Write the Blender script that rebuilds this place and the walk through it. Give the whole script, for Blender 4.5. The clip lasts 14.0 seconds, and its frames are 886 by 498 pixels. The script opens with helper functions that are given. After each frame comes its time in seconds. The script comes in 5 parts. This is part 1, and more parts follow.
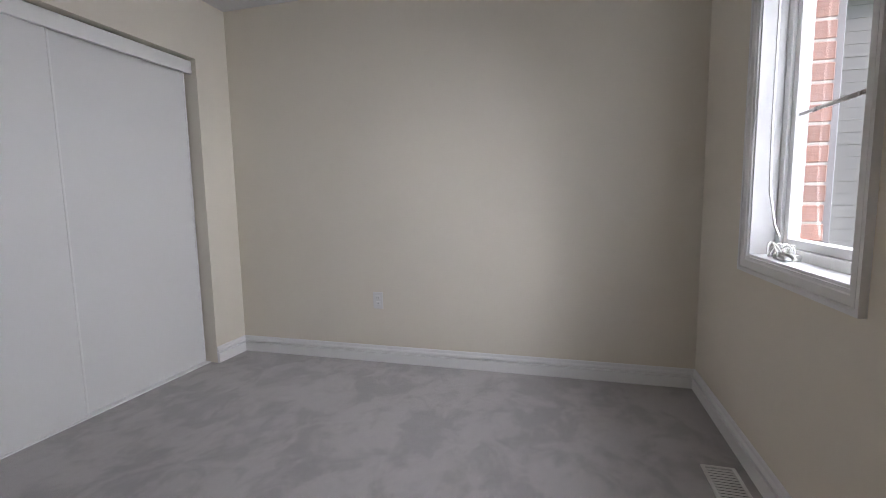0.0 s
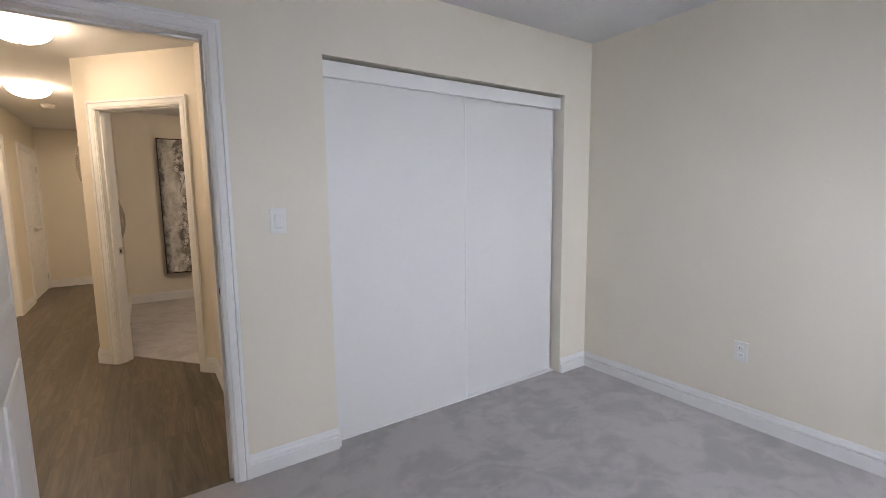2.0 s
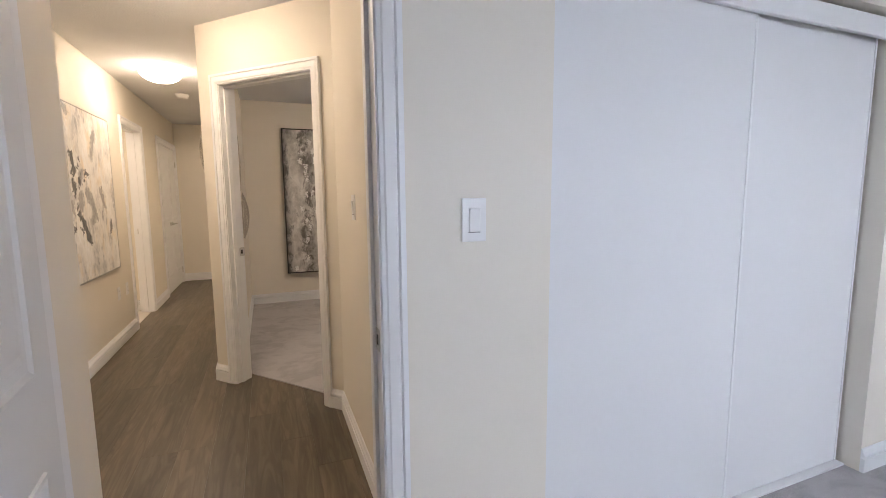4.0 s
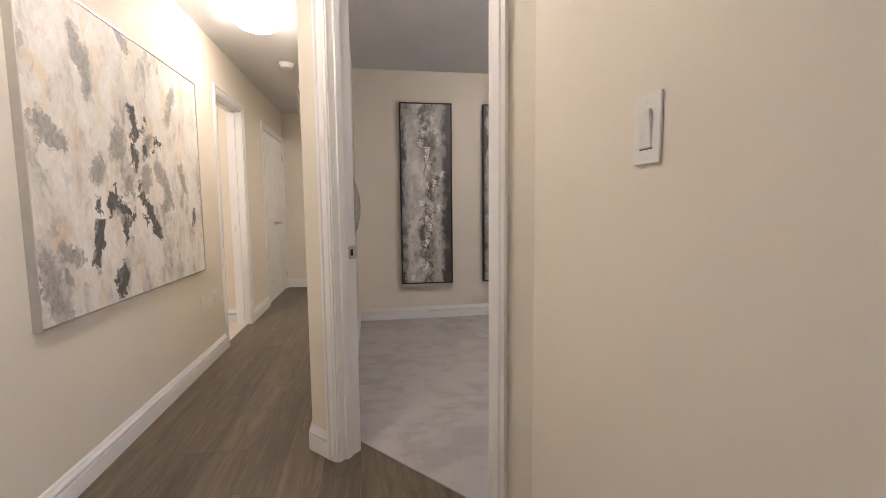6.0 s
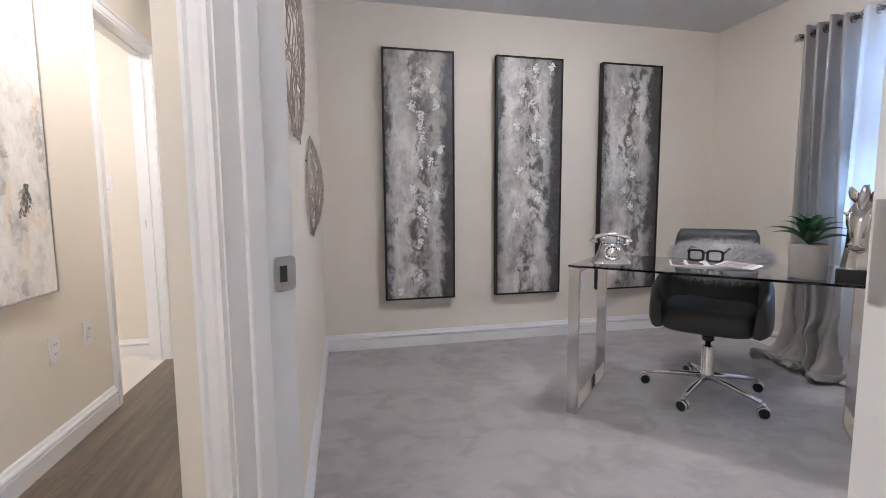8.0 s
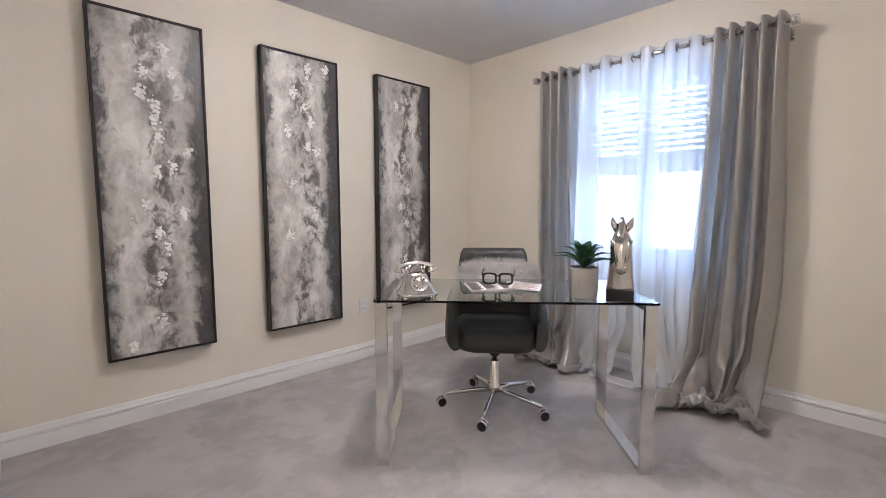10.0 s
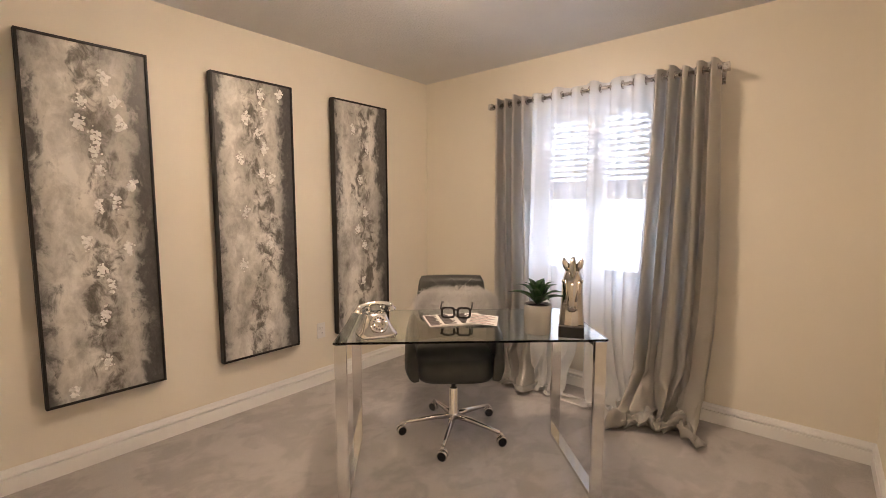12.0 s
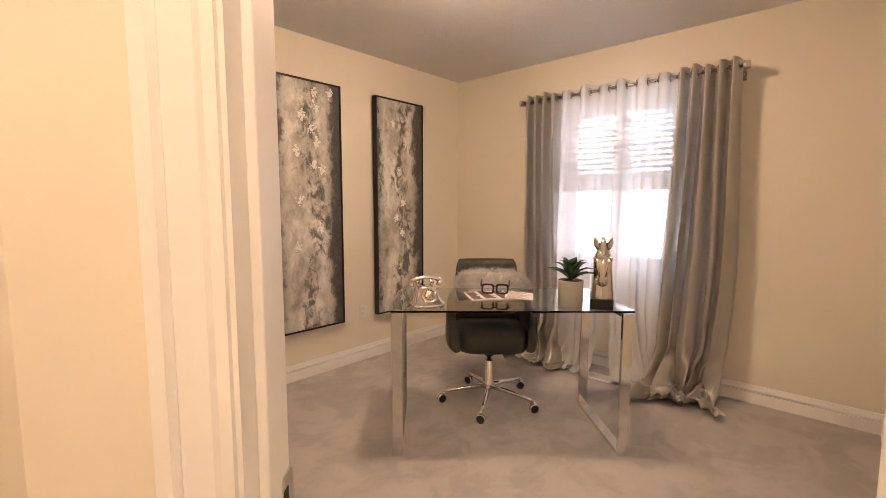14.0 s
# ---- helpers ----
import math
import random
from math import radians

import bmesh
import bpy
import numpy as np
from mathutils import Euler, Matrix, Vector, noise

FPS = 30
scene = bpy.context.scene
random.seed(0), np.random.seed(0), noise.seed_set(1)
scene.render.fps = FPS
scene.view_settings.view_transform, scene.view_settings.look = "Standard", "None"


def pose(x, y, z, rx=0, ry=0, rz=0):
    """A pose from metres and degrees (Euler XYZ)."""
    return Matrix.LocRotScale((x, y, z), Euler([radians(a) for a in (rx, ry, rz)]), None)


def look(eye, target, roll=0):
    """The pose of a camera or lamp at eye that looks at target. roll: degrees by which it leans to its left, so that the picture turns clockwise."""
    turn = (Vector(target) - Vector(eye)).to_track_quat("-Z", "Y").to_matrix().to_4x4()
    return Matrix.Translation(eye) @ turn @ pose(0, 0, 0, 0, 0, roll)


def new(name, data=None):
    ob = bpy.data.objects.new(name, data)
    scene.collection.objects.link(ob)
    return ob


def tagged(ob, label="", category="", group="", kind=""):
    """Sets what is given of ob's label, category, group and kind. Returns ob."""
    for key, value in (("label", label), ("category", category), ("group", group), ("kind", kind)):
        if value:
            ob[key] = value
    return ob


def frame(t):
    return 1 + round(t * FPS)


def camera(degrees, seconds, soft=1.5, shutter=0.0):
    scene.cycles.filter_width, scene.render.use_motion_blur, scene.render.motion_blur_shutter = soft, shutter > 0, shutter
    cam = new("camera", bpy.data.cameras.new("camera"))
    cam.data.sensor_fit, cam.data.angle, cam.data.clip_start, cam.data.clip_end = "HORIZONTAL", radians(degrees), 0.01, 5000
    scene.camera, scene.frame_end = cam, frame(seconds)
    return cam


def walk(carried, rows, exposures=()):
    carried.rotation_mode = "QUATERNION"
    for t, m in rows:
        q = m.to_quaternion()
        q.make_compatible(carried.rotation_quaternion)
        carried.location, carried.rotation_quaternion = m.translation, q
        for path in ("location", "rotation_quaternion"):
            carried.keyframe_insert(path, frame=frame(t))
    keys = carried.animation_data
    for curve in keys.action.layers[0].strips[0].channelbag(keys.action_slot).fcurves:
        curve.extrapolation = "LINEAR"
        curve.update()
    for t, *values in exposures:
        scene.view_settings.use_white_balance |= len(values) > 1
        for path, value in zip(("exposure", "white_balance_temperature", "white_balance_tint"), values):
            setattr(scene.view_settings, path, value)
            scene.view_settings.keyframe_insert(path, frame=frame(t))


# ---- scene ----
cam = camera(89.8, 14.0, soft=0.78)
PATH = [
    (0, (0.624, -0.056, 1.103), (0.092, 1.859, 0.884), -1.0),
    (0.5, (0.657, -0.098, 1.205), (-0.346, 1.617, 0.976), -0.9),
    (1, (0.69, -0.107, 1.29), (-0.663, 1.347, 1.054), -0.6),
    (1.5, (0.657, -0.118, 1.327), (-0.906, 1.108, 1.097), -0.8),
    (2, (0.495, -0.123, 1.346), (-1.151, 0.987, 1.108), -0.7),
    (3, (0.011, -0.116, 1.343), (-1.724, 0.847, 1.089), -0.5),
    (3.5, (-0.278, -0.087, 1.343), (-2.07, 0.764, 1.094), -0.6),
    (4, (-0.6, -0.111, 1.302), (-2.448, 0.617, 1.065), -0.5),
    (4.2, (-0.736, -0.12, 1.293), (-2.603, 0.559, 1.065), -0.5),
    (6.3, (-2.202, -0.21, 1.105), (-4.169, 0.089, 0.907), -0.5),
    (6.5, (-2.335, -0.195, 1.098), (-4.302, 0.102, 0.891), -0.4),
    (7, (-2.653, -0.175, 1.075), (-4.621, 0.118, 0.876), -0.5),
    (7.5, (-2.955, -0.2, 1.064), (-4.921, 0.106, 0.867), -0.4),
    (8, (-3.193, -0.185, 1.041), (-5.136, 0.245, 0.848), -0.4),
    (8.5, (-3.411, -0.133, 1.03), (-5.293, 0.518, 0.841), -0.3),
    (9, (-3.564, -0.151, 1.024), (-5.325, 0.782, 0.852), -0.1),
    (9.2, (-3.599, -0.169, 1.036), (-5.283, 0.897, 0.864), -0.1),
    (11.3, (-3.608, -0.239, 1.315), (-4.913, 1.265, 1.129), -0.0),
    (11.5, (-3.593, -0.228, 1.326), (-4.898, 1.276, 1.138), -0.1),
    (12, (-3.597, -0.235, 1.328), (-4.885, 1.283, 1.139), -0.1),
    (12.5, (-3.603, -0.252, 1.329), (-4.872, 1.281, 1.136), 0.0),
    (13, (-3.575, -0.294, 1.316), (-4.837, 1.245, 1.122), 0.0),
    (13.5, (-3.523, -0.369, 1.294), (-4.793, 1.164, 1.102), 0.0),
    (13.7, (-3.512, -0.434, 1.283), (-4.791, 1.092, 1.091), 0.1),
    (14, (-3.535, -0.521, 1.263), (-4.876, 0.949, 1.066), 0.1),
]
EXPOSURES = [
    (0.0, -0.36, 6500, 20), (0.4, -0.08, 6500, 20), (1.0, -0.04, 6500, 20), (2.0, 0.05, 6300, 20), (3.0, 0.16, 6100, 20), (4.2, 0.37, 5900, 20), (6.3, 0.45, 5200, 20),
    (7.2, 0.5, 5000, 20), (8.2, 0.93, 4680, 19), (9.2, 1.15, 4650, 18), (11.3, 0.95, 6150, 23),
    (12.7, 0.95, 6850, 25), (13.5, 0.95, 7200, 29), (14.0, 0.9, 7500, 32),
]
walk(cam, [(t, look(eye, target, roll)) for t, eye, target, roll in PATH], EXPOSURES)


# ---- world and daylight ----
world = bpy.data.worlds.new("world")
scene.world = world
world.use_nodes = True
wn = world.node_tree.nodes
sky = wn.new("ShaderNodeTexSky")
sky.sky_type = "NISHITA"
sky.sun_disc = False
sky.sun_elevation, sky.sun_rotation = radians(48), radians(194)
wn["Background"].inputs["Strength"].default_value = 0.15
world.node_tree.links.new(sky.outputs["Color"], wn["Background"].inputs["Color"])
sun = new("sun", bpy.data.lights.new("sun", "SUN"))
sun.data.energy, sun.data.angle, sun.data.color = 1.5, radians(20), (1.0, 0.96, 0.9)
sun.matrix_world = look((-2, -8, 9), (0, 0, 0))


def window_lamp(name, eye, target, sx, sy, power, color, spread):
    lamp = new(name, bpy.data.lights.new(name, "AREA"))
    lamp.data.shape, lamp.data.size, lamp.data.size_y = "RECTANGLE", sx, sy
    lamp.data.energy, lamp.data.color, lamp.data.spread = power, color, radians(spread)
    lamp.matrix_world = look(eye, target)
    return lamp


window_lamp("skylight_bedroom", (4.6, 2.0, 2.7), (1.3, 2.0, 1.4), 6.6, 5.0, 1980, (0.868, 0.940, 0.985), 180)
window_lamp("skylight_office", (-4.83, 3.05, 1.42), (-4.83, 0, 1.2), 0.95, 1.2, 12.3, (0.68, 0.84, 1.0), 160)

LAMP_COLOR = (1.0, 0.80, 0.54)
LAMP_POWER = 40.0

# ---- plan, in metres ----
CEIL = 2.43
X_CLOSET, Y_BACK, X_RIGHT, Y_SOUTH = -1.695, 2.684, 1.345, -0.80
T_WALL = 0.118
A = Vector((-4.065, -0.495, 0))
B = Vector((-3.250, 0.275, 0))
DIAG = math.degrees(math.atan2(B.y - A.y, B.x - A.x))
D_DIR = (B - A).normalized()
N_DIR = Vector((-D_DIR.y, D_DIR.x, 0))
Y_HALL_R, Y_HALL_L, X_HALL_END = -0.495, -1.385, -8.57
X_PAINT, Y_OFF_L, Y_WIN, X_OFF_R = -6.40, -0.335, 2.84, -3.31
Y_STUB_R, Y_STUB_L, X_STUB = 0.272, -0.68, -2.33


# ---- materials ----
def mat(name):
    m = bpy.data.materials.new(name)
    m.use_nodes = True
    nt = m.node_tree
    return m, nt, nt.nodes["Principled BSDF"]


def node(nt, kind, **props):
    n = nt.nodes.new(kind)
    for k, v in props.items():
        if k in n.inputs:
            n.inputs[k].default_value = v
    return n


def tex_coord(nt, kind="Object", scale=(1, 1, 1)):
    tc = nt.nodes.new("ShaderNodeTexCoord")
    mp = nt.nodes.new("ShaderNodeMapping")
    mp.inputs["Scale"].default_value = scale
    nt.links.new(tc.outputs[kind], mp.inputs["Vector"])
    return mp.outputs["Vector"]


def noise_tex(nt, vec, scale, detail=4.0, rough=0.55, distort=0.0):
    n = nt.nodes.new("ShaderNodeTexNoise")
    n.inputs["Scale"].default_value = scale
    n.inputs["Detail"].default_value = detail
    n.inputs["Roughness"].default_value = rough
    n.inputs["Distortion"].default_value = distort
    nt.links.new(vec, n.inputs["Vector"])
    return n.outputs["Fac"]


def ramp(nt, fac, stops):
    r = nt.nodes.new("ShaderNodeValToRGB")
    els = r.color_ramp.elements
    while len(els) < len(stops):
        els.new(0.5)
    for e, (p, c) in zip(els, stops):
        e.position, e.color = p, (*c, 1)
    nt.links.new(fac, r.inputs["Fac"])
    return r.outputs["Color"]


def mix(nt, fac, a, b, blend="MIX"):
    m = nt.nodes.new("ShaderNodeMix")
    m.data_type, m.blend_type = "RGBA", blend
    for sock, val in ((m.inputs[0], fac), (m.inputs[6], a), (m.inputs[7], b)):
        if hasattr(val, "links"):
            nt.links.new(val, sock)
        else:
            sock.default_value = val if isinstance(val, (int, float)) else (*val, 1)
    return m.outputs[2]


def maths(nt, op, a, b=0.0, clamp=False):
    m = nt.nodes.new("ShaderNodeMath")
    m.operation, m.use_clamp = op, clamp
    for sock, val in ((m.inputs[0], a), (m.inputs[1], b)):
        if hasattr(val, "links"):
            nt.links.new(val, sock)
        else:
            sock.default_value = val
    return m.outputs[0]


def bump(nt, bsdf, height, strength, distance=0.01):
    b = nt.nodes.new("ShaderNodeBump")
    b.inputs["Strength"].default_value = strength
    b.inputs["Distance"].default_value = distance
    nt.links.new(height, b.inputs["Height"])
    nt.links.new(b.outputs["Normal"], bsdf.inputs["Normal"])


def painted(name, color, rough=0.6, grain=180.0, strength=0.08, vary=0.04):
    m, nt, p = mat(name)
    v = tex_coord(nt)
    big = noise_tex(nt, v, 1.3, 3)
    lo = tuple(c * (1 - vary) for c in color)
    hi = tuple(min(1, c * (1 + vary)) for c in color)
    nt.links.new(ramp(nt, big, [(0.3, lo), (0.7, hi)]), p.inputs["Base Color"])
    p.inputs["Roughness"].default_value = rough
    bump(nt, p, noise_tex(nt, v, grain, 3), strength, 0.002)
    return m


def metal(name, color, rough=0.12, scratch=0.04):
    m, nt, p = mat(name)
    p.inputs["Metallic"].default_value = 1.0
    v = tex_coord(nt)
    n = noise_tex(nt, v, 24, 5)
    nt.links.new(ramp(nt, n, [(0.3, tuple(c * 0.92 for c in color)), (0.7, color)]), p.inputs["Base Color"])
    r = nt.nodes.new("ShaderNodeMapRange")
    r.inputs["To Min"].default_value, r.inputs["To Max"].default_value = rough, rough + scratch
    nt.links.new(n, r.inputs["Value"])
    nt.links.new(r.outputs[0], p.inputs["Roughness"])
    return m


def plain(name, color, rough=0.5, vary=0.08, scale=30.0, strength=0.1):
    return painted(name, color, rough, scale * 6, strength, vary)


WALL = painted("cream_wall_paint", (0.80, 0.748, 0.648), 0.62, 110, 0.04, 0.02)
WHITE = painted("white_trim_paint", (0.85, 0.85, 0.845), 0.38, 60, 0.015, 0.015)
DOORW = painted("white_door_paint", (0.78, 0.78, 0.77), 0.42, 120, 0.06, 0.02)
CLOSET_PANEL = painted("white_sliding_panel", (0.79, 0.79, 0.785), 0.5, 40, 0.012, 0.015)
PLASTIC = painted("white_plastic", (0.80, 0.79, 0.77), 0.35, 40, 0.02, 0.01)
CHROME = metal("chrome", (0.78, 0.77, 0.75), 0.07, 0.06)
STEEL = metal("brushed_steel", (0.62, 0.60, 0.57), 0.28, 0.1)
SILVER = metal("silver_glaze", (0.74, 0.72, 0.69), 0.06, 0.06)
WIRE = metal("antique_silver_wire", (0.52, 0.47, 0.39), 0.3, 0.15)
ROD = metal("rod_nickel", (0.55, 0.53, 0.51), 0.22, 0.1)
BLACK = plain("black_plastic", (0.012, 0.012, 0.013), 0.3)
DARK = plain("dark_gap", (0.02, 0.02, 0.02), 0.8)
FRAME = plain("dark_picture_frame", (0.010, 0.009, 0.008), 0.6)


def make_ceiling():
    m, nt, p = mat("textured_ceiling")
    v = tex_coord(nt)
    p.inputs["Base Color"].default_value = (0.72, 0.72, 0.72, 1)
    p.inputs["Roughness"].default_value = 0.9
    a = noise_tex(nt, v, 75, 3, 0.6)
    b = noise_tex(nt, v, 2.0, 2)
    nt.links.new(ramp(nt, b, [(0.3, (0.70, 0.70, 0.70)), (0.7, (0.75, 0.75, 0.75))]), p.inputs["Base Color"])
    bump(nt, p, ramp(nt, a, [(0.45, (0, 0, 0)), (0.62, (1, 1, 1))]), 0.35, 0.004)
    return m


def step_up(nt, val, lo, hi):
    r = nt.nodes.new("ShaderNodeMapRange")
    r.interpolation_type = "SMOOTHSTEP"
    r.inputs["From Min"].default_value, r.inputs["From Max"].default_value = lo, hi
    nt.links.new(val, r.inputs["Value"])
    return r.outputs[0]


def make_carpet(name, base):
    m, nt, p = mat(name)
    v = tex_coord(nt)
    drift = noise_tex(nt, v, 1.1, 3, 0.5, 0.4)
    big = noise_tex(nt, v, 3.0, 4, 0.55, 0.9)
    mid = noise_tex(nt, tex_coord(nt, "Object", (1.0, 0.7, 1.0)), 9.0, 5, 0.62, 0.7)
    fine = noise_tex(nt, v, 420, 2, 0.6)
    # pile brushed one way or the other: patches with fairly definite edges
    nap = step_up(nt, maths(nt, "ADD", maths(nt, "MULTIPLY", big, 0.62), maths(nt, "MULTIPLY", mid, 0.38)), 0.42, 0.56)
    both = maths(nt, "ADD", maths(nt, "MULTIPLY", nap, 0.32), maths(nt, "ADD", maths(nt, "MULTIPLY", drift, 0.48), maths(nt, "MULTIPLY", mid, 0.20)))
    c = ramp(nt, both, [(0.22, tuple(x * 0.80 for x in base)), (0.42, tuple(x * 0.93 for x in base)),
                        (0.58, tuple(x * 1.03 for x in base)), (0.78, tuple(min(1, x * 1.14) for x in base))])
    f = ramp(nt, fine, [(0.3, (0.84, 0.84, 0.84)), (0.7, (1.07, 1.07, 1.07))])
    nt.links.new(mix(nt, 1.0, c, f, "MULTIPLY"), p.inputs["Base Color"])
    p.inputs["Roughness"].default_value = 1.0
    p.inputs["Sheen Weight"].default_value = 0.25
    p.inputs["Specular IOR Level"].default_value = 0.1
    h = maths(nt, "ADD", fine, maths(nt, "MULTIPLY", mid, 1.5))
    bump(nt, p, h, 0.6, 0.006)
    return m


def make_wood():
    m, nt, p = mat("brown_oak_plank")
    info = nt.nodes.new("ShaderNodeObjectInfo")
    tc = nt.nodes.new("ShaderNodeTexCoord")
    mp = nt.nodes.new("ShaderNodeMapping")
    mp.inputs["Scale"].default_value = (1.0, 9, 9)
    off = nt.nodes.new("ShaderNodeCombineXYZ")
    nt.links.new(maths(nt, "MULTIPLY", info.outputs["Random"], 37.0), off.inputs["X"])
    nt.links.new(maths(nt, "MULTIPLY", info.outputs["Random"], 91.0), off.inputs["Z"])
    nt.links.new(off.outputs[0], mp.inputs["Location"])
    nt.links.new(tc.outputs["Object"], mp.inputs["Vector"])
    v = mp.outputs["Vector"]
    g = noise_tex(nt, v, 1.6, 3, 0.5, 1.6)
    rings = maths(nt, "SINE", maths(nt, "MULTIPLY", g, 22.0))
    rings = maths(nt, "ADD", maths(nt, "MULTIPLY", rings, 0.5), 0.5)
    fine = noise_tex(nt, v, 20, 5, 0.65)
    broad = noise_tex(nt, v, 2.2, 3, 0.5)
    a = maths(nt, "ADD", maths(nt, "MULTIPLY", rings, 0.17), maths(nt, "MULTIPLY", fine, 0.20))
    a = maths(nt, "ADD", a, maths(nt, "MULTIPLY", broad, 0.63))
    col = ramp(nt, a, [(0.25, (0.072, 0.056, 0.037)), (0.5, (0.124, 0.100, 0.068)), (0.75, (0.180, 0.148, 0.105))])
    tone = ramp(nt, info.outputs["Random"], [(0.0, (0.80, 0.80, 0.80)), (0.5, (1.0, 0.99, 0.98)), (1.0, (1.16, 1.13, 1.10))])
    nt.links.new(mix(nt, 1.0, col, tone, "MULTIPLY"), p.inputs["Base Color"])
    r = ramp(nt, fine, [(0.2, (0.30, 0.30, 0.30)), (0.8, (0.46, 0.46, 0.46))])
    nt.links.new(r, p.inputs["Roughness"])
    bump(nt, p, a, 0.12, 0.002)
    return m


def make_leather():
    m, nt, p = mat("dark_green_leather")
    v = tex_coord(nt)
    vo = nt.nodes.new("ShaderNodeTexVoronoi")
    vo.inputs["Scale"].default_value = 260
    nt.links.new(v, vo.inputs["Vector"])
    n = noise_tex(nt, v, 9, 4)
    nt.links.new(ramp(nt, n, [(0.3, (0.024, 0.026, 0.024)), (0.7, (0.042, 0.044, 0.041))]), p.inputs["Base Color"])
    p.inputs["Roughness"].default_value = 0.46
    p.inputs["Specular IOR Level"].default_value = 0.36
    bump(nt, p, vo.outputs["Distance"], 0.12, 0.002)
    return m


def make_glass(name, tint):
    m, nt, p = mat(name)
    p.inputs["Base Color"].default_value = (*tint, 1)
    p.inputs["Roughness"].default_value = 0.0
    p.inputs["Transmission Weight"].default_value = 1.0
    p.inputs["IOR"].default_value = 1.48
    return m


def make_satin():
    m, nt, p = mat("grey_satin")
    v = tex_coord(nt, "Object", (60, 60, 900))
    n = noise_tex(nt, v, 1.0, 3, 0.6)
    w = noise_tex(nt, tex_coord(nt), 5, 3)
    c = ramp(nt, n, [(0.3, (0.72, 0.69, 0.64)), (0.7, (0.83, 0.80, 0.75))])
    nt.links.new(mix(nt, 1.0, c, ramp(nt, w, [(0.3, (0.93, 0.93, 0.93)), (0.7, (1, 1, 1))]), "MULTIPLY"), p.inputs["Base Color"])
    p.inputs["Roughness"].default_value = 0.29
    p.inputs["Metallic"].default_value = 0.58
    bump(nt, p, n, 0.05, 0.001)
    tr = nt.nodes.new("ShaderNodeBsdfTranslucent")
    tr.inputs["Color"].default_value = (0.74, 0.76, 0.78, 1)
    ms = nt.nodes.new("ShaderNodeMixShader")
    ms.inputs[0].default_value = 0.26
    nt.links.new(p.outputs[0], ms.inputs[1])
    nt.links.new(tr.outputs[0], ms.inputs[2])
    nt.links.new(ms.outputs[0], nt.nodes["Material Output"].inputs["Surface"])
    return m


def make_sheer():
    m, nt, p = mat("white_sheer_voile")
    v = tex_coord(nt, "Object", (700, 700, 700))
    n = noise_tex(nt, v, 1.0, 2)
    p.inputs["Base Color"].default_value = (0.92, 0.92, 0.92, 1)
    p.inputs["Roughness"].default_value = 0.8
    tl = nt.nodes.new("ShaderNodeBsdfTranslucent")
    tl.inputs["Color"].default_value = (0.92, 0.94, 0.96, 1)
    tp = nt.nodes.new("ShaderNodeBsdfTransparent")
    m1 = nt.nodes.new("ShaderNodeMixShader")
    m1.inputs[0].default_value = 0.42
    m2 = nt.nodes.new("ShaderNodeMixShader")
    fac = nt.nodes.new("ShaderNodeMapRange")
    fac.inputs["To Min"].default_value, fac.inputs["To Max"].default_value = 0.19, 0.29
    nt.links.new(n, fac.inputs["Value"])
    nt.links.new(fac.outputs[0], m2.inputs[0])
    nt.links.new(p.outputs[0], m1.inputs[1])
    nt.links.new(tl.outputs[0], m1.inputs[2])
    nt.links.new(m1.outputs[0], m2.inputs[1])
    nt.links.new(tp.outputs[0], m2.inputs[2])
    nt.links.new(m2.outputs[0], nt.nodes["Material Output"].inputs["Surface"])
    return m


def make_slat():
    """Thin white slats that let some of the daylight through."""
    m, nt, p = mat("translucent_white_slat")
    p.inputs["Roughness"].default_value = 0.45
    nt.links.new(ramp(nt, noise_tex(nt, tex_coord(nt), 30, 3), [(0.3, (0.80, 0.80, 0.80)), (0.7, (0.86, 0.86, 0.85))]), p.inputs["Base Color"])
    tl = nt.nodes.new("ShaderNodeBsdfTranslucent")
    tl.inputs["Color"].default_value = (0.80, 0.84, 0.88, 1)
    ms = nt.nodes.new("ShaderNodeMixShader")
    ms.inputs[0].default_value = 0.35
    nt.links.new(p.outputs[0], ms.inputs[1])
    nt.links.new(tl.outputs[0], ms.inputs[2])
    nt.links.new(ms.outputs[0], nt.nodes["Material Output"].inputs["Surface"])
    return m


def make_lamp_glass(power):
    m, nt, p = mat("lit_alabaster_glass")
    v = tex_coord(nt)
    n = noise_tex(nt, v, 7, 3, 0.5, 1.2)
    p.inputs["Base Color"].default_value = (0.85, 0.82, 0.76, 1)
    p.inputs["Roughness"].default_value = 0.25
    nt.links.new(ramp(nt, n, [(0.3, tuple(c * 0.8 for c in LAMP_COLOR)), (0.7, LAMP_COLOR)]), p.inputs["Emission Color"])
    p.inputs["Emission Strength"].default_value = power
    return m


def make_brick():
    m, nt, p = mat("red_brick")
    info = nt.nodes.new("ShaderNodeObjectInfo")
    v = tex_coord(nt)
    n = noise_tex(nt, v, 60, 4)
    c = ramp(nt, n, [(0.3, (0.20, 0.085, 0.06)), (0.7, (0.30, 0.145, 0.10))])
    t = ramp(nt, info.outputs["Random"], [(0, (0.8, 0.8, 0.8)), (1, (1.15, 1.1, 1.1))])
    nt.links.new(mix(nt, 1.0, c, t, "MULTIPLY"), p.inputs["Base Color"])
    p.inputs["Roughness"].default_value = 0.9
    bump(nt, p, n, 0.5, 0.004)
    return m


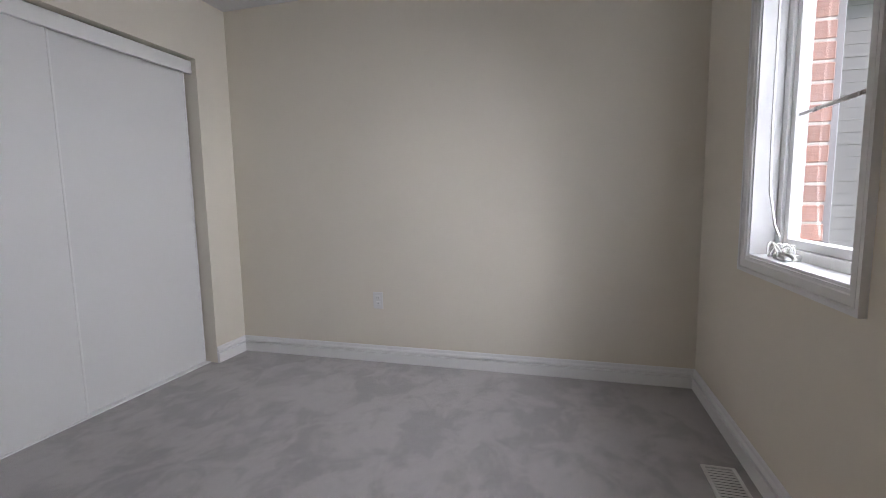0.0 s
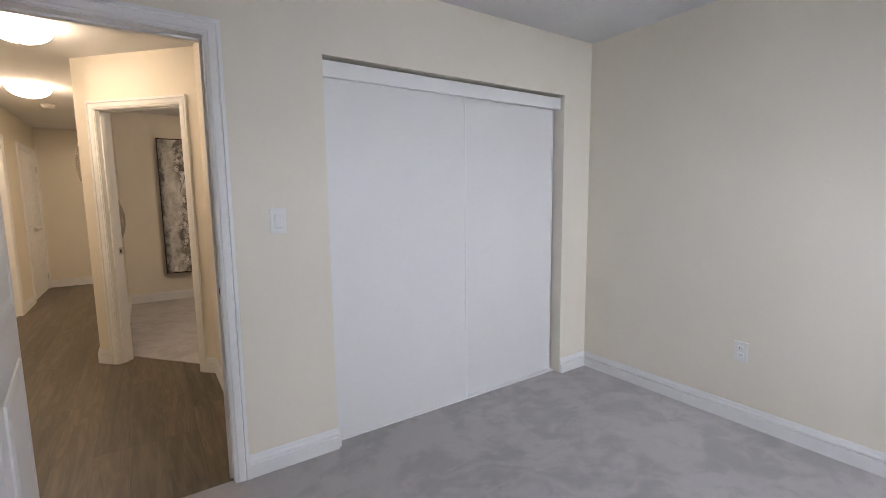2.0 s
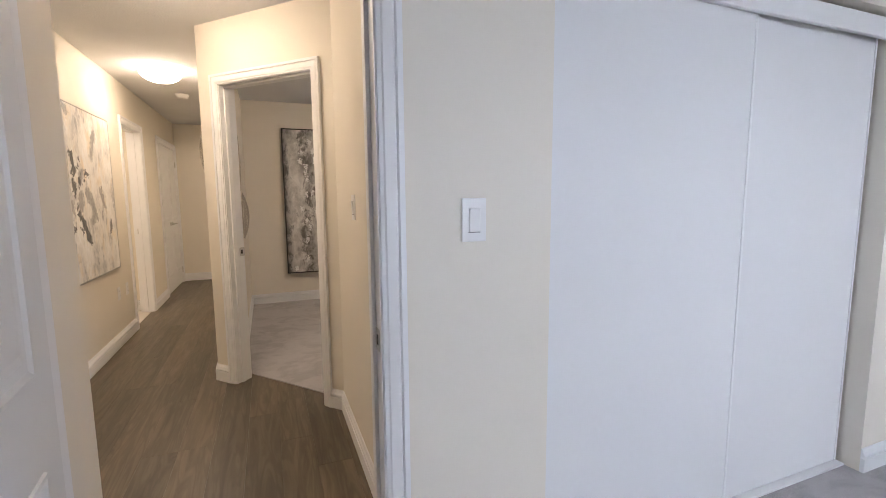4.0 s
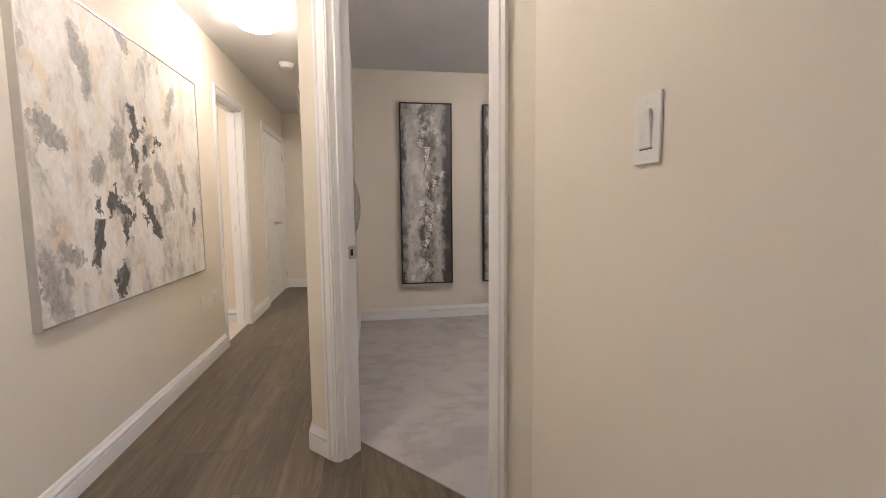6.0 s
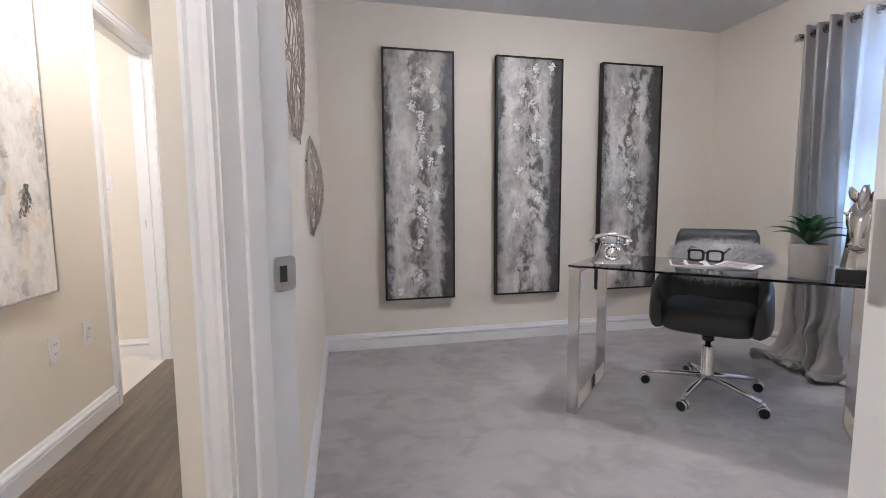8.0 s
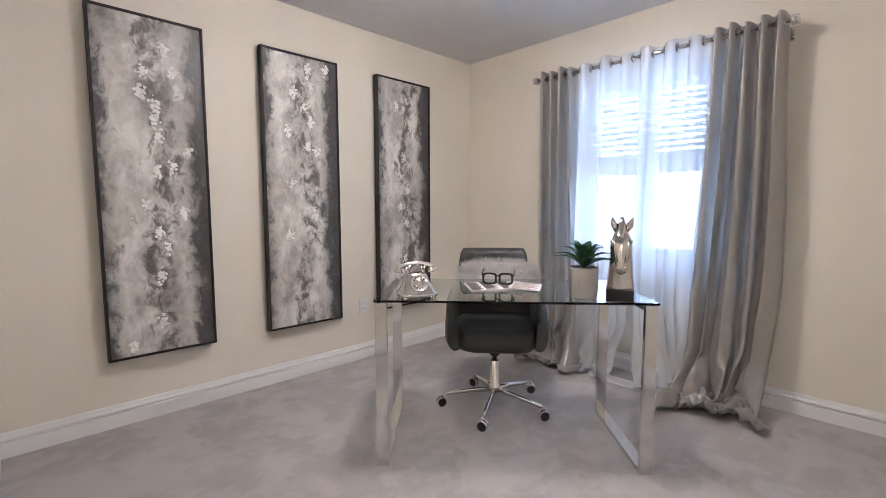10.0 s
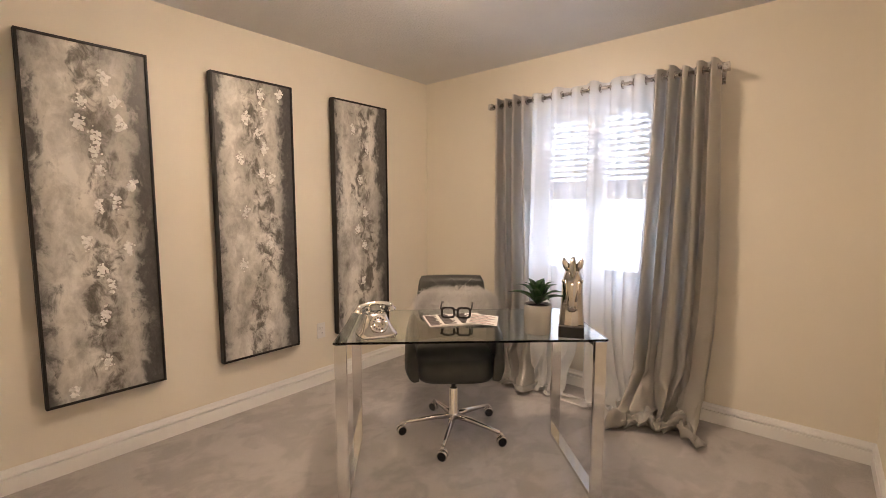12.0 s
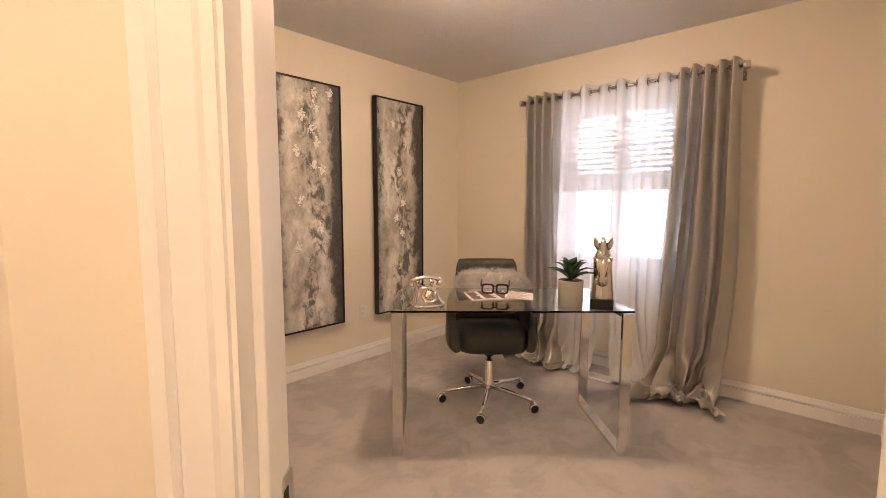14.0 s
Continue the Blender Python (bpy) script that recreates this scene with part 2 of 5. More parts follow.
def dab_space(nt, vec, cells, wobble):
    """Space broken into small flat dabs, as palette strokes."""
    vor = nt.nodes.new("ShaderNodeTexVoronoi")
    vor.inputs["Scale"].default_value = cells
    wob = nt.nodes.new("ShaderNodeVectorMath")
    wob.operation = "MULTIPLY_ADD"
    wcol = nt.nodes.new("ShaderNodeTexNoise")
    wcol.inputs["Scale"].default_value = cells * 0.9
    nt.links.new(vec, wcol.inputs["Vector"])
    wob.inputs[1].default_value = (wobble, wobble, wobble)
    nt.links.new(wcol.outputs["Color"], wob.inputs[0])
    nt.links.new(vec, wob.inputs[2])
    nt.links.new(wob.outputs[0], vor.inputs["Vector"])
    return vor.outputs["Position"]


def make_tall_art(name, seed):
    """Grey abstract: pale drifting field, dark ragged sides, brown smudges down the middle. Object space: x across, z up, centred."""
    m, nt, p = mat(name)
    tc = nt.nodes.new("ShaderNodeTexCoord")
    mp = nt.nodes.new("ShaderNodeMapping")
    mp.inputs["Location"].default_value = (seed * 7.3, seed * 3.1, seed * 5.7)
    mp.inputs["Scale"].default_value = (1.0, 1.0, 0.66)
    nt.links.new(tc.outputs["Object"], mp.inputs["Vector"])
    v = mp.outputs["Vector"]
    sep = nt.nodes.new("ShaderNodeSeparateXYZ")
    nt.links.new(tc.outputs["Object"], sep.inputs[0])
    x, z = sep.outputs["X"], sep.outputs["Z"]
    soft = noise_tex(nt, v, 5.0, 4, 0.55, 0.4)
    blot = noise_tex(nt, v, 13.0, 8, 0.66, 0.5)
    fine = noise_tex(nt, v, 70, 5, 0.75, 0.1)
    dab = noise_tex(nt, dab_space(nt, v, 42.0, 0.03), 14.0, 5, 0.62)
    val = maths(nt, "ADD", maths(nt, "MULTIPLY", soft, 0.46), maths(nt, "MULTIPLY", blot, 0.34))
    val = maths(nt, "ADD", val, maths(nt, "ADD", maths(nt, "MULTIPLY", dab, 0.12), maths(nt, "MULTIPLY", fine, 0.08)))
    field = ramp(nt, val, [(0.37, (0.20, 0.19, 0.175)), (0.43, (0.36, 0.345, 0.32)), (0.50, (0.55, 0.53, 0.495)), (0.58, (0.78, 0.76, 0.72))])
    rag = maths(nt, "ADD", maths(nt, "MULTIPLY", maths(nt, "SUBTRACT", soft, 0.5), 0.7), maths(nt, "MULTIPLY", maths(nt, "SUBTRACT", blot, 0.5), 0.9))
    rag = maths(nt, "ADD", rag, maths(nt, "MULTIPLY", maths(nt, "SUBTRACT", dab, 0.5), 0.5))
    e = maths(nt, "MULTIPLY", maths(nt, "ABSOLUTE", maths(nt, "ADD", x, 0.030)), 4.0)
    dark = step_up(nt, maths(nt, "ADD", e, rag), 0.60, 0.92)
    darkc = ramp(nt, maths(nt, "ADD", maths(nt, "MULTIPLY", blot, 0.6), maths(nt, "MULTIPLY", fine, 0.4)),
                 [(0.35, (0.045, 0.044, 0.044)), (0.55, (0.085, 0.082, 0.080)), (0.70, (0.17, 0.165, 0.16))])
    col = mix(nt, dark, field, darkc)
    wave = maths(nt, "MULTIPLY", maths(nt, "SINE", maths(nt, "ADD", maths(nt, "MULTIPLY", z, 5.0), float(seed))), 0.04)
    off = maths(nt, "MULTIPLY", maths(nt, "SUBTRACT", x, maths(nt, "ADD", wave, 0.02)), 9.0)
    near = maths(nt, "SUBTRACT", 1.0, maths(nt, "MULTIPLY", off, off), True)
    spots = noise_tex(nt, v, 17.0, 7, 0.64, 0.6)
    smudge = step_up(nt, maths(nt, "ADD", spots, maths(nt, "MULTIPLY", near, 0.20)), 0.60, 0.80)
    brown = ramp(nt, fine, [(0.35, (0.05, 0.044, 0.038)), (0.65, (0.15, 0.132, 0.115))])
    col = mix(nt, maths(nt, "MULTIPLY", smudge, 0.9), col, brown)
    nt.links.new(col, p.inputs["Base Color"])
    p.inputs["Roughness"].default_value = 0.38
    bump(nt, p, val, 0.5, 0.008)
    return m


def make_wide_art():
    m, nt, p = mat("cream_abstract_paint")
    tc = nt.nodes.new("ShaderNodeTexCoord")
    obj = tc.outputs["Object"]
    mp = nt.nodes.new("ShaderNodeMapping")
    mp.inputs["Rotation"].default_value = (0, radians(32), 0)
    mp.inputs["Scale"].default_value = (1.7, 1, 1.0)
    nt.links.new(obj, mp.inputs["Vector"])
    v = mp.outputs["Vector"]
    a = noise_tex(nt, v, 2.8, 8, 0.66, 0.5)
    d = noise_tex(nt, dab_space(nt, v, 24.0, 0.045), 4.0, 5, 0.62)
    b = noise_tex(nt, v, 5.0, 6, 0.62, 0.5)
    c = noise_tex(nt, v, 30, 5, 0.72)
    ad = maths(nt, "ADD", maths(nt, "MULTIPLY", a, 0.45), maths(nt, "MULTIPLY", d, 0.55))
    base = ramp(nt, ad, [(0.36, (0.30, 0.30, 0.30)), (0.42, (0.52, 0.51, 0.50)), (0.455, (0.70, 0.68, 0.65)), (0.51, (0.80, 0.78, 0.74)), (0.60, (0.87, 0.86, 0.84))])
    ochre = ramp(nt, b, [(0.52, (1, 1, 1)), (0.66, (0.96, 0.87, 0.74))])
    col = mix(nt, 1.0, base, ochre, "MULTIPLY")
    col = mix(nt, 1.0, col, ramp(nt, c, [(0.3, (0.90, 0.90, 0.90)), (0.6, (1.02, 1.02, 1.02))]), "MULTIPLY")
    # ragged strokes: a warp of the canvas space tears their outlines
    tear = nt.nodes.new("ShaderNodeTexNoise")
    tear.inputs["Scale"].default_value, tear.inputs["Detail"].default_value, tear.inputs["Roughness"].default_value = 9.0, 8.0, 0.72
    nt.links.new(obj, tear.inputs["Vector"])
    sub = nt.nodes.new("ShaderNodeVectorMath")
    sub.operation = "MULTIPLY_ADD"
    sub.inputs[1].default_value, sub.inputs[2].default_value = (0.20, 0.20, 0.20), (-0.10, -0.10, -0.10)
    nt.links.new(tear.outputs["Color"], sub.inputs[0])
    add = nt.nodes.new("ShaderNodeVectorMath")
    nt.links.new(obj, add.inputs[0])
    nt.links.new(sub.outputs[0], add.inputs[1])
    sep = nt.nodes.new("ShaderNodeSeparateXYZ")
    nt.links.new(dab_space(nt, add.outputs[0], 42.0, 0.02), sep.inputs[0])

    def field(strokes):
        best = None
        for sx, sz, hl, hw, lean in strokes:
            ca, sa = math.cos(radians(lean)), math.sin(radians(lean))
            dx = maths(nt, "SUBTRACT", sep.outputs["X"], sx)
            dz = maths(nt, "SUBTRACT", sep.outputs["Z"], sz)
            u = maths(nt, "MULTIPLY", maths(nt, "ADD", maths(nt, "MULTIPLY", dx, ca), maths(nt, "MULTIPLY", dz, sa)), 1 / hl)
            w = maths(nt, "MULTIPLY", maths(nt, "SUBTRACT", maths(nt, "MULTIPLY", dz, ca), maths(nt, "MULTIPLY", dx, sa)), 1 / hw)
            r2 = maths(nt, "ADD", maths(nt, "MULTIPLY", u, u), maths(nt, "MULTIPLY", w, w))
            f = maths(nt, "SUBTRACT", 1.0, r2, True)
            best = f if best is None else maths(nt, "MAXIMUM", best, f)
        return best

    rag = maths(nt, "MULTIPLY", maths(nt, "SUBTRACT", d, 0.5), 2.3)
    for strokes, ink0, ink1, lo, hi in ((SOFT_STROKES, (0.17, 0.17, 0.17), (0.36, 0.35, 0.34), 0.10, 0.70), (DARK_STROKES, (0.026, 0.028, 0.031), (0.10, 0.10, 0.10), 0.15, 0.46)):
        f = field(strokes)
        sel = maths(nt, "MULTIPLY", maths(nt, "ADD", f, rag), maths(nt, "MULTIPLY", f, 4.0, True))
        top = 0.80 if lo < 0.15 else 0.96
        selc = ramp(nt, sel, [(lo, (0, 0, 0)), (hi, (top, top, top))])
        col = mix(nt, selc, col, ramp(nt, c, [(0.35, ink0), (0.65, ink1)]))
    nt.links.new(col, p.inputs["Base Color"])
    p.inputs["Roughness"].default_value = 0.5
    bump(nt, p, maths(nt, "ADD", ad, c), 0.3, 0.004)
    return m


DARK_STROKES = [
    (-0.052, 0.257, 0.10, 0.040, -62), (-0.058, 0.054, 0.09, 0.045, -80), (0.05, 0.11, 0.06, 0.03, 60), (0.098, -0.259, 0.18, 0.045, -50),
    (-0.212, -0.181, 0.09, 0.035, -20), (-0.402, -0.342, 0.13, 0.048, 68), (-0.186, -0.288, 0.08, 0.045, -75), (-0.248, -0.523, 0.11, 0.060, 66),
    (0.663, -0.258, 0.06, 0.03, -80), (-0.30, -0.175, 0.05, 0.035, 80),
]
speck = random.Random(12)
DARK_STROKES += [(speck.gauss(-0.16, 0.16), speck.gauss(-0.20, 0.10), speck.uniform(0.025, 0.05), speck.uniform(0.014, 0.028), speck.uniform(-80, 80)) for _ in range(9)]
DARK_STROKES += [(speck.gauss(0.02, 0.10), speck.gauss(0.12, 0.10), speck.uniform(0.02, 0.05), speck.uniform(0.012, 0.024), speck.uniform(-80, 80)) for _ in range(6)]
SOFT_STROKES = [(speck.gauss(-0.05, 0.35), speck.gauss(-0.05, 0.28), speck.uniform(0.06, 0.14), speck.uniform(0.03, 0.06), speck.uniform(-75, 60)) for _ in range(8)]
SOFT_STROKES += [
    (-0.192, 0.108, 0.13, 0.08, 80), (0.074, 0.128, 0.11, 0.055, 60), (0.39, 0.411, 0.18, 0.05, 62), (-0.693, -0.49, 0.22, 0.08, -72),
    (0.256, -0.058, 0.21, 0.055, -58), (-0.426, 0.408, 0.18, 0.07, -70), (-0.653, 0.082, 0.14, 0.06, -30), (-0.374, -0.017, 0.09, 0.06, 60),
    (-0.60, -0.364, 0.10, 0.06, -40), (0.501, -0.01, 0.15, 0.04, -58),
]

CEILING = make_ceiling()
CARPET = make_carpet("grey_carpet", (0.46, 0.437, 0.433))
WOOD = make_wood()
LEATHER = make_leather()
GLASS = make_glass("clear_glass", (0.90, 0.97, 0.95))
PANE = make_glass("window_glass", (0.98, 0.99, 1.0))
SATIN = make_satin()
SHEER = make_sheer()
SLAT = make_slat()
LAMP_GLASS = make_lamp_glass(LAMP_POWER)
LAMP_GLASS_NEAR = make_lamp_glass(LAMP_POWER * 0.92)
LAMP_GLASS_FAR = make_lamp_glass(LAMP_POWER * 0.82)
LAMP_GLASS_OFFICE = make_lamp_glass(LAMP_POWER * 1.3)
BRICK = make_brick()
TILE = painted("pale_floor_tile", (0.62, 0.58, 0.52), 0.3, 40, 0.05, 0.06)
CONCRETE = painted("cement_pot", (0.46, 0.44, 0.41), 0.85, 90, 0.3, 0.1)
LEAF = plain("green_leaf", (0.035, 0.10, 0.03), 0.4, 0.3, 6)
SOIL = plain("dark_soil", (0.05, 0.04, 0.03), 0.95, 0.3, 30, 0.8)
BUST = metal("smoked_silver", (0.66, 0.63, 0.58), 0.09, 0.05)
STITCH = plain("grey_thread", (0.10, 0.10, 0.095), 0.6)
FUR = plain("grey_fur", (0.62, 0.61, 0.60), 0.8, 0.15, 10)
PAPER = painted("printed_paper", (0.74, 0.72, 0.70), 0.6, 60, 0.05, 0.05)
INK = plain("grey_print", (0.16, 0.14, 0.14), 0.7)
PRINT_PINK = plain("muted_pink_print", (0.45, 0.25, 0.25), 0.6)
FLECK = painted("silver_leaf_fleck", (0.90, 0.89, 0.87), 0.25, 60, 0.3, 0.08)
GRASS = plain("grass", (0.06, 0.10, 0.03), 0.95, 0.35, 3, 0.6)
SIDING = painted("pale_siding", (0.74, 0.73, 0.71), 0.7, 20, 0.1, 0.05)
ROOF = plain("grey_shingle", (0.22, 0.225, 0.235), 0.9, 0.3, 4, 0.5)
DARK_PANE = plain("dark_window", (0.05, 0.06, 0.07), 0.08)


# ---- mesh helpers ----
def box(bm, x0, x1, y0, y1, z0, z1, bev=0.0, m=None, seg=2):
    r = bmesh.ops.create_cube(bm, size=1.0)
    bmesh.ops.scale(bm, vec=(abs(x1 - x0), abs(y1 - y0), abs(z1 - z0)), verts=r["verts"])
    bmesh.ops.translate(bm, vec=((x0 + x1) / 2, (y0 + y1) / 2, (z0 + z1) / 2), verts=r["verts"])
    vs = r["verts"]
    if bev:
        es = list({e for v in vs for e in v.link_edges})
        out = bmesh.ops.bevel(bm, geom=es, offset=bev, segments=seg, affect="EDGES", profile=0.5)
        vs = list({v for f in out["faces"] for v in f.verts} | {v for v in vs if v.is_valid})
    if m is not None:
        bmesh.ops.transform(bm, matrix=m, verts=vs)
    return vs


def tube(bm, pts, r, seg=10, closed=False, caps=True, radii=None):
    pts = [Vector(p) for p in pts]
    n, rings = len(pts), []
    ref = None
    for i, p in enumerate(pts):
        a = pts[(i - 1) % n] if closed or i else p
        b = pts[(i + 1) % n] if closed or i < n - 1 else p
        t = (b - a).normalized()
        if ref is None:
            ref = t.orthogonal().normalized()
        ref = (ref - t * ref.dot(t)).normalized()
        side = t.cross(ref)
        rr = radii[i] if radii else r
        rings.append([bm.verts.new(p + (ref * math.cos(k * math.tau / seg) + side * math.sin(k * math.tau / seg)) * rr) for k in range(seg)])
    for i in range(n if closed else n - 1):
        a, b = rings[i], rings[(i + 1) % n]
        for k in range(seg):
            f = bm.faces.new((a[k], a[(k + 1) % seg], b[(k + 1) % seg], b[k]))
            f.smooth = True
    if caps and not closed:
        bm.faces.new(rings[0][::-1])
        bm.faces.new(rings[-1])


def loft(bm, rings, cap0=True, cap1=True, smooth=True):
    vr = [[bm.verts.new(p) for p in ring] for ring in rings]
    n = len(vr[0])
    for a, b in zip(vr, vr[1:]):
        for k in range(n):
            f = bm.faces.new((a[k], a[(k + 1) % n], b[(k + 1) % n], b[k]))
            f.smooth = smooth
    if cap0:
        bm.faces.new(vr[0][::-1])
    if cap1:
        bm.faces.new(vr[-1])
    return vr


def lathe(bm, prof, seg=32, center=(0, 0, 0), cap0=True, cap1=True):
    cx, cy, cz = center
    loft(bm, [[(cx + r * math.cos(k * math.tau / seg), cy + r * math.sin(k * math.tau / seg), cz + z) for k in range(seg)]
              for r, z in prof], cap0, cap1)


def superring(rx, ry, z, cx=0, cy=0, n=24, e=2.6):
    out = []
    for k in range(n):
        a = k * math.tau / n
        c, s = math.cos(a), math.sin(a)
        out.append((cx + rx * math.copysign(abs(c) ** (2 / e), c), cy + ry * math.copysign(abs(s) ** (2 / e), s), z))
    return out


def part(name, bm, material, parent=None, label="", m=None):
    bmesh.ops.recalc_face_normals(bm, faces=bm.faces)
    if m is not None:
        bmesh.ops.transform(bm, matrix=m, verts=bm.verts)
    me = bpy.data.meshes.new(name)
    bm.to_mesh(me)
    bm.free()
    me.materials.append(material)
    ob = new(name, me)
    if parent is not None:
        ob.parent = parent
    if label:
        ob["label"] = label
    return ob


def thing(name, m, label, category, group="", kind=""):
    ob = new(name)
    ob.empty_display_size = 0.1
    ob.matrix_world = m
    return tagged(ob, label, category, group, kind)


def one_box(name, material, dims, parent=None, bev=0.0, label=""):
    bm = bmesh.new()
    box(bm, *dims, bev=bev)
    return part(name, bm, material, parent, label)


# ---- structure ----
def wall(name, p, q, thick, openings=(), z0=0.0, z1=CEIL, material=WALL, label="cream painted drywall"):
    """Face from p to q; the wall's body lies to the left of that line. Openings: (s0, s1, z0, z1)."""
    p, q = Vector((*p, 0)), Vector((*q, 0))
    length = (q - p).length
    ang = math.atan2(q.y - p.y, q.x - p.x)
    bm = bmesh.new()
    cuts = sorted(openings)
    s = 0.0
    for a, b, za, zb in cuts:
        if a > s:
            box(bm, s, a, 0, thick, z0, z1)
        if za > z0:
            box(bm, a, b, 0, thick, z0, za)
        if zb < z1:
            box(bm, a, b, 0, thick, zb, z1)
        s = b
    if s < length:
        box(bm, s, length, 0, thick, z0, z1)
    bmesh.ops.remove_doubles(bm, verts=bm.verts, dist=1e-5)
    ob = part(name, bm, material)
    ob.matrix_world = pose(p.x, p.y, 0, 0, 0, math.degrees(ang))
    return tagged(ob, label, "wall", kind="structure")


H_OPEN = 2.03
J = 0.018
# bedroom
wall("wall_bedroom_closet", (X_CLOSET, Y_SOUTH), (X_CLOSET, Y_BACK), T_WALL,
     [(-0.565 - J - Y_SOUTH, 0.146 + J - Y_SOUTH, 0, H_OPEN + J), (0.66 - Y_SOUTH, 2.40 - Y_SOUTH, 0, 2.035)])
wall("wall_bedroom_back", (X_CLOSET - T_WALL - 0.7, Y_BACK), (X_RIGHT + 0.14, Y_BACK), 0.14)
WIN1 = (1.315, 2.015, 0.85, 2.03)
wall("wall_bedroom_window", (X_RIGHT, Y_BACK), (X_RIGHT, Y_SOUTH), 0.16, [(Y_BACK - WIN1[1], Y_BACK - WIN1[0], WIN1[2], WIN1[3])])
wall("wall_bedroom_south", (X_RIGHT + 0.14, Y_SOUTH), (X_CLOSET - T_WALL, Y_SOUTH), 0.14)
wall("wall_closet_rear", (-2.42, 0.39), (-2.42, Y_BACK), 0.1)
# hall
wall("wall_hall_stub_right", (B.x, Y_STUB_R), (X_CLOSET - T_WALL, Y_STUB_R), 0.115)
wall("wall_hall_stub_left", (X_CLOSET - T_WALL, Y_STUB_L), (X_STUB, Y_STUB_L), 0.115)
wall("wall_hall_return", (X_STUB, Y_STUB_L - 0.115), (X_STUB, Y_HALL_L - 0.12), 0.115)
BATH0, BATH1 = -5.83, -6.52
D2A, D2B = -7.37, -8.49
wall("wall_hall_left", (X_STUB, Y_HALL_L), (X_HALL_END, Y_HALL_L), T_WALL,
     [(X_STUB - BATH0 - J, X_STUB - BATH1 + J, 0, H_OPEN + J), (X_STUB - D2A - J, X_STUB - D2B + J, 0, H_OPEN + J)])
wall("wall_hall_end", (X_HALL_END, Y_HALL_L - 0.12), (X_HALL_END, Y_HALL_R + 0.16), 0.12)
# opening added out of view, to let lamplight onto the hall's far end
wall("wall_hall_right", (X_HALL_END, Y_HALL_R), (A.x, Y_HALL_R), Y_OFF_L - Y_HALL_R, [(0.12, 1.75, 0, 2.25)])
# unseen room added behind that opening to hold a helper lamp
wall("wall_added_room_left", (X_HALL_END, Y_OFF_L), (X_HALL_END, 1.15), 0.12)
wall("wall_added_room_far", (X_HALL_END - 0.12, 1.15), (X_PAINT - 0.12, 1.15), 0.12)
OD0, OD1 = 0.195, 0.962
wall("wall_office_door", A.xy, B.xy, 0.115, [(OD0 - J, OD1 + J, 0, H_OPEN + J)])
# office
wall("wall_office_art", (X_PAINT, Y_OFF_L), (X_PAINT, Y_WIN + 0.16), 0.12)
WIN2 = (-5.28, -4.42, 0.79, 2.03)
wall("wall_office_window", (X_PAINT, Y_WIN), (X_OFF_R + 0.12, Y_WIN), 0.16, [(WIN2[0] - X_PAINT, WIN2[1] - X_PAINT, WIN2[2], WIN2[3])])
wall("wall_office_right", (X_OFF_R, Y_WIN), (X_OFF_R, 0.36), 0.12)
# bathroom beyond the hall
wall("wall_bath_side", (-6.66, -3.2), (-6.66, Y_HALL_L - T_WALL), 0.1)
wall("wall_bath_far", (-4.9, -3.1), (-6.66, -3.1), 0.1)
wall("wall_bath_near", (-4.9, Y_HALL_L - T_WALL), (-4.9, -3.2), 0.1)
wall("wall_linen_rear", (-7.2, -2.1), (-8.4, -2.1), 0.1)
for nm, d in (("ceiling_bedroom", (X_CLOSET - T_WALL - 0.62, X_RIGHT + 0.14, Y_SOUTH - 0.14, Y_BACK + 0.14)),
              ("ceiling_hall", (X_HALL_END - 0.12, X_CLOSET - T_WALL - 0.62, -3.3, 0.39)),
              ("ceiling_hall_entry", (X_CLOSET - T_WALL - 0.62, X_CLOSET - T_WALL, Y_SOUTH - 0.14 - 0.7, Y_SOUTH - 0.14)),
              # closes the added unseen room off the hall
              ("ceiling_added_room", (X_HALL_END - 0.12, X_PAINT - 0.12, 0.39, 1.27)),
              ("ceiling_office", (X_PAINT - 0.12, X_CLOSET - T_WALL - 0.62, 0.39, Y_WIN + 0.16))):
    tagged(one_box(nm, CEILING, (*d, CEIL, CEIL + 0.1)), "white stippled ceiling", "ceiling", kind="structure")

def flat(name, pts, z0, z1, material, label, category):
    bm = bmesh.new()
    loft(bm, [[(x, y, z0) for x, y in pts], [(x, y, z1) for x, y in pts]], smooth=False)
    return tagged(part(name, bm, material), label, category, kind="structure")


flat("floor_bedroom", [(X_CLOSET - 0.02, Y_SOUTH - 0.02), (X_RIGHT + 0.02, Y_SOUTH - 0.02), (X_RIGHT + 0.02, Y_BACK + 0.02), (-2.45, Y_BACK + 0.02),
                       (-2.45, 0.42), (X_CLOSET - 0.02, 0.42)], -0.03, 0.006, CARPET, "grey cut-pile carpet with vacuum marks", "carpet")
PA, PB = A + N_DIR * 0.105 - D_DIR * 0.05, B + N_DIR * 0.105 + D_DIR * 0.05
flat("floor_office", [(X_PAINT - 0.02, Y_OFF_L - 0.02), (PA.x, Y_OFF_L - 0.02), (PB.x, PB.y), (X_OFF_R + 0.02, PB.y), (X_OFF_R + 0.02, Y_WIN + 0.02), (X_PAINT - 0.02, Y_WIN + 0.02)],
     -0.03, 0.006, CARPET, "grey cut-pile carpet with vacuum marks", "carpet")
flat("floor_bath", [(-6.7, -3.2), (-4.85, -3.2), (-4.85, Y_HALL_L - 0.03), (-6.7, Y_HALL_L - 0.03)], -0.03, 0.002, TILE, "pale beige floor tile", "floor")
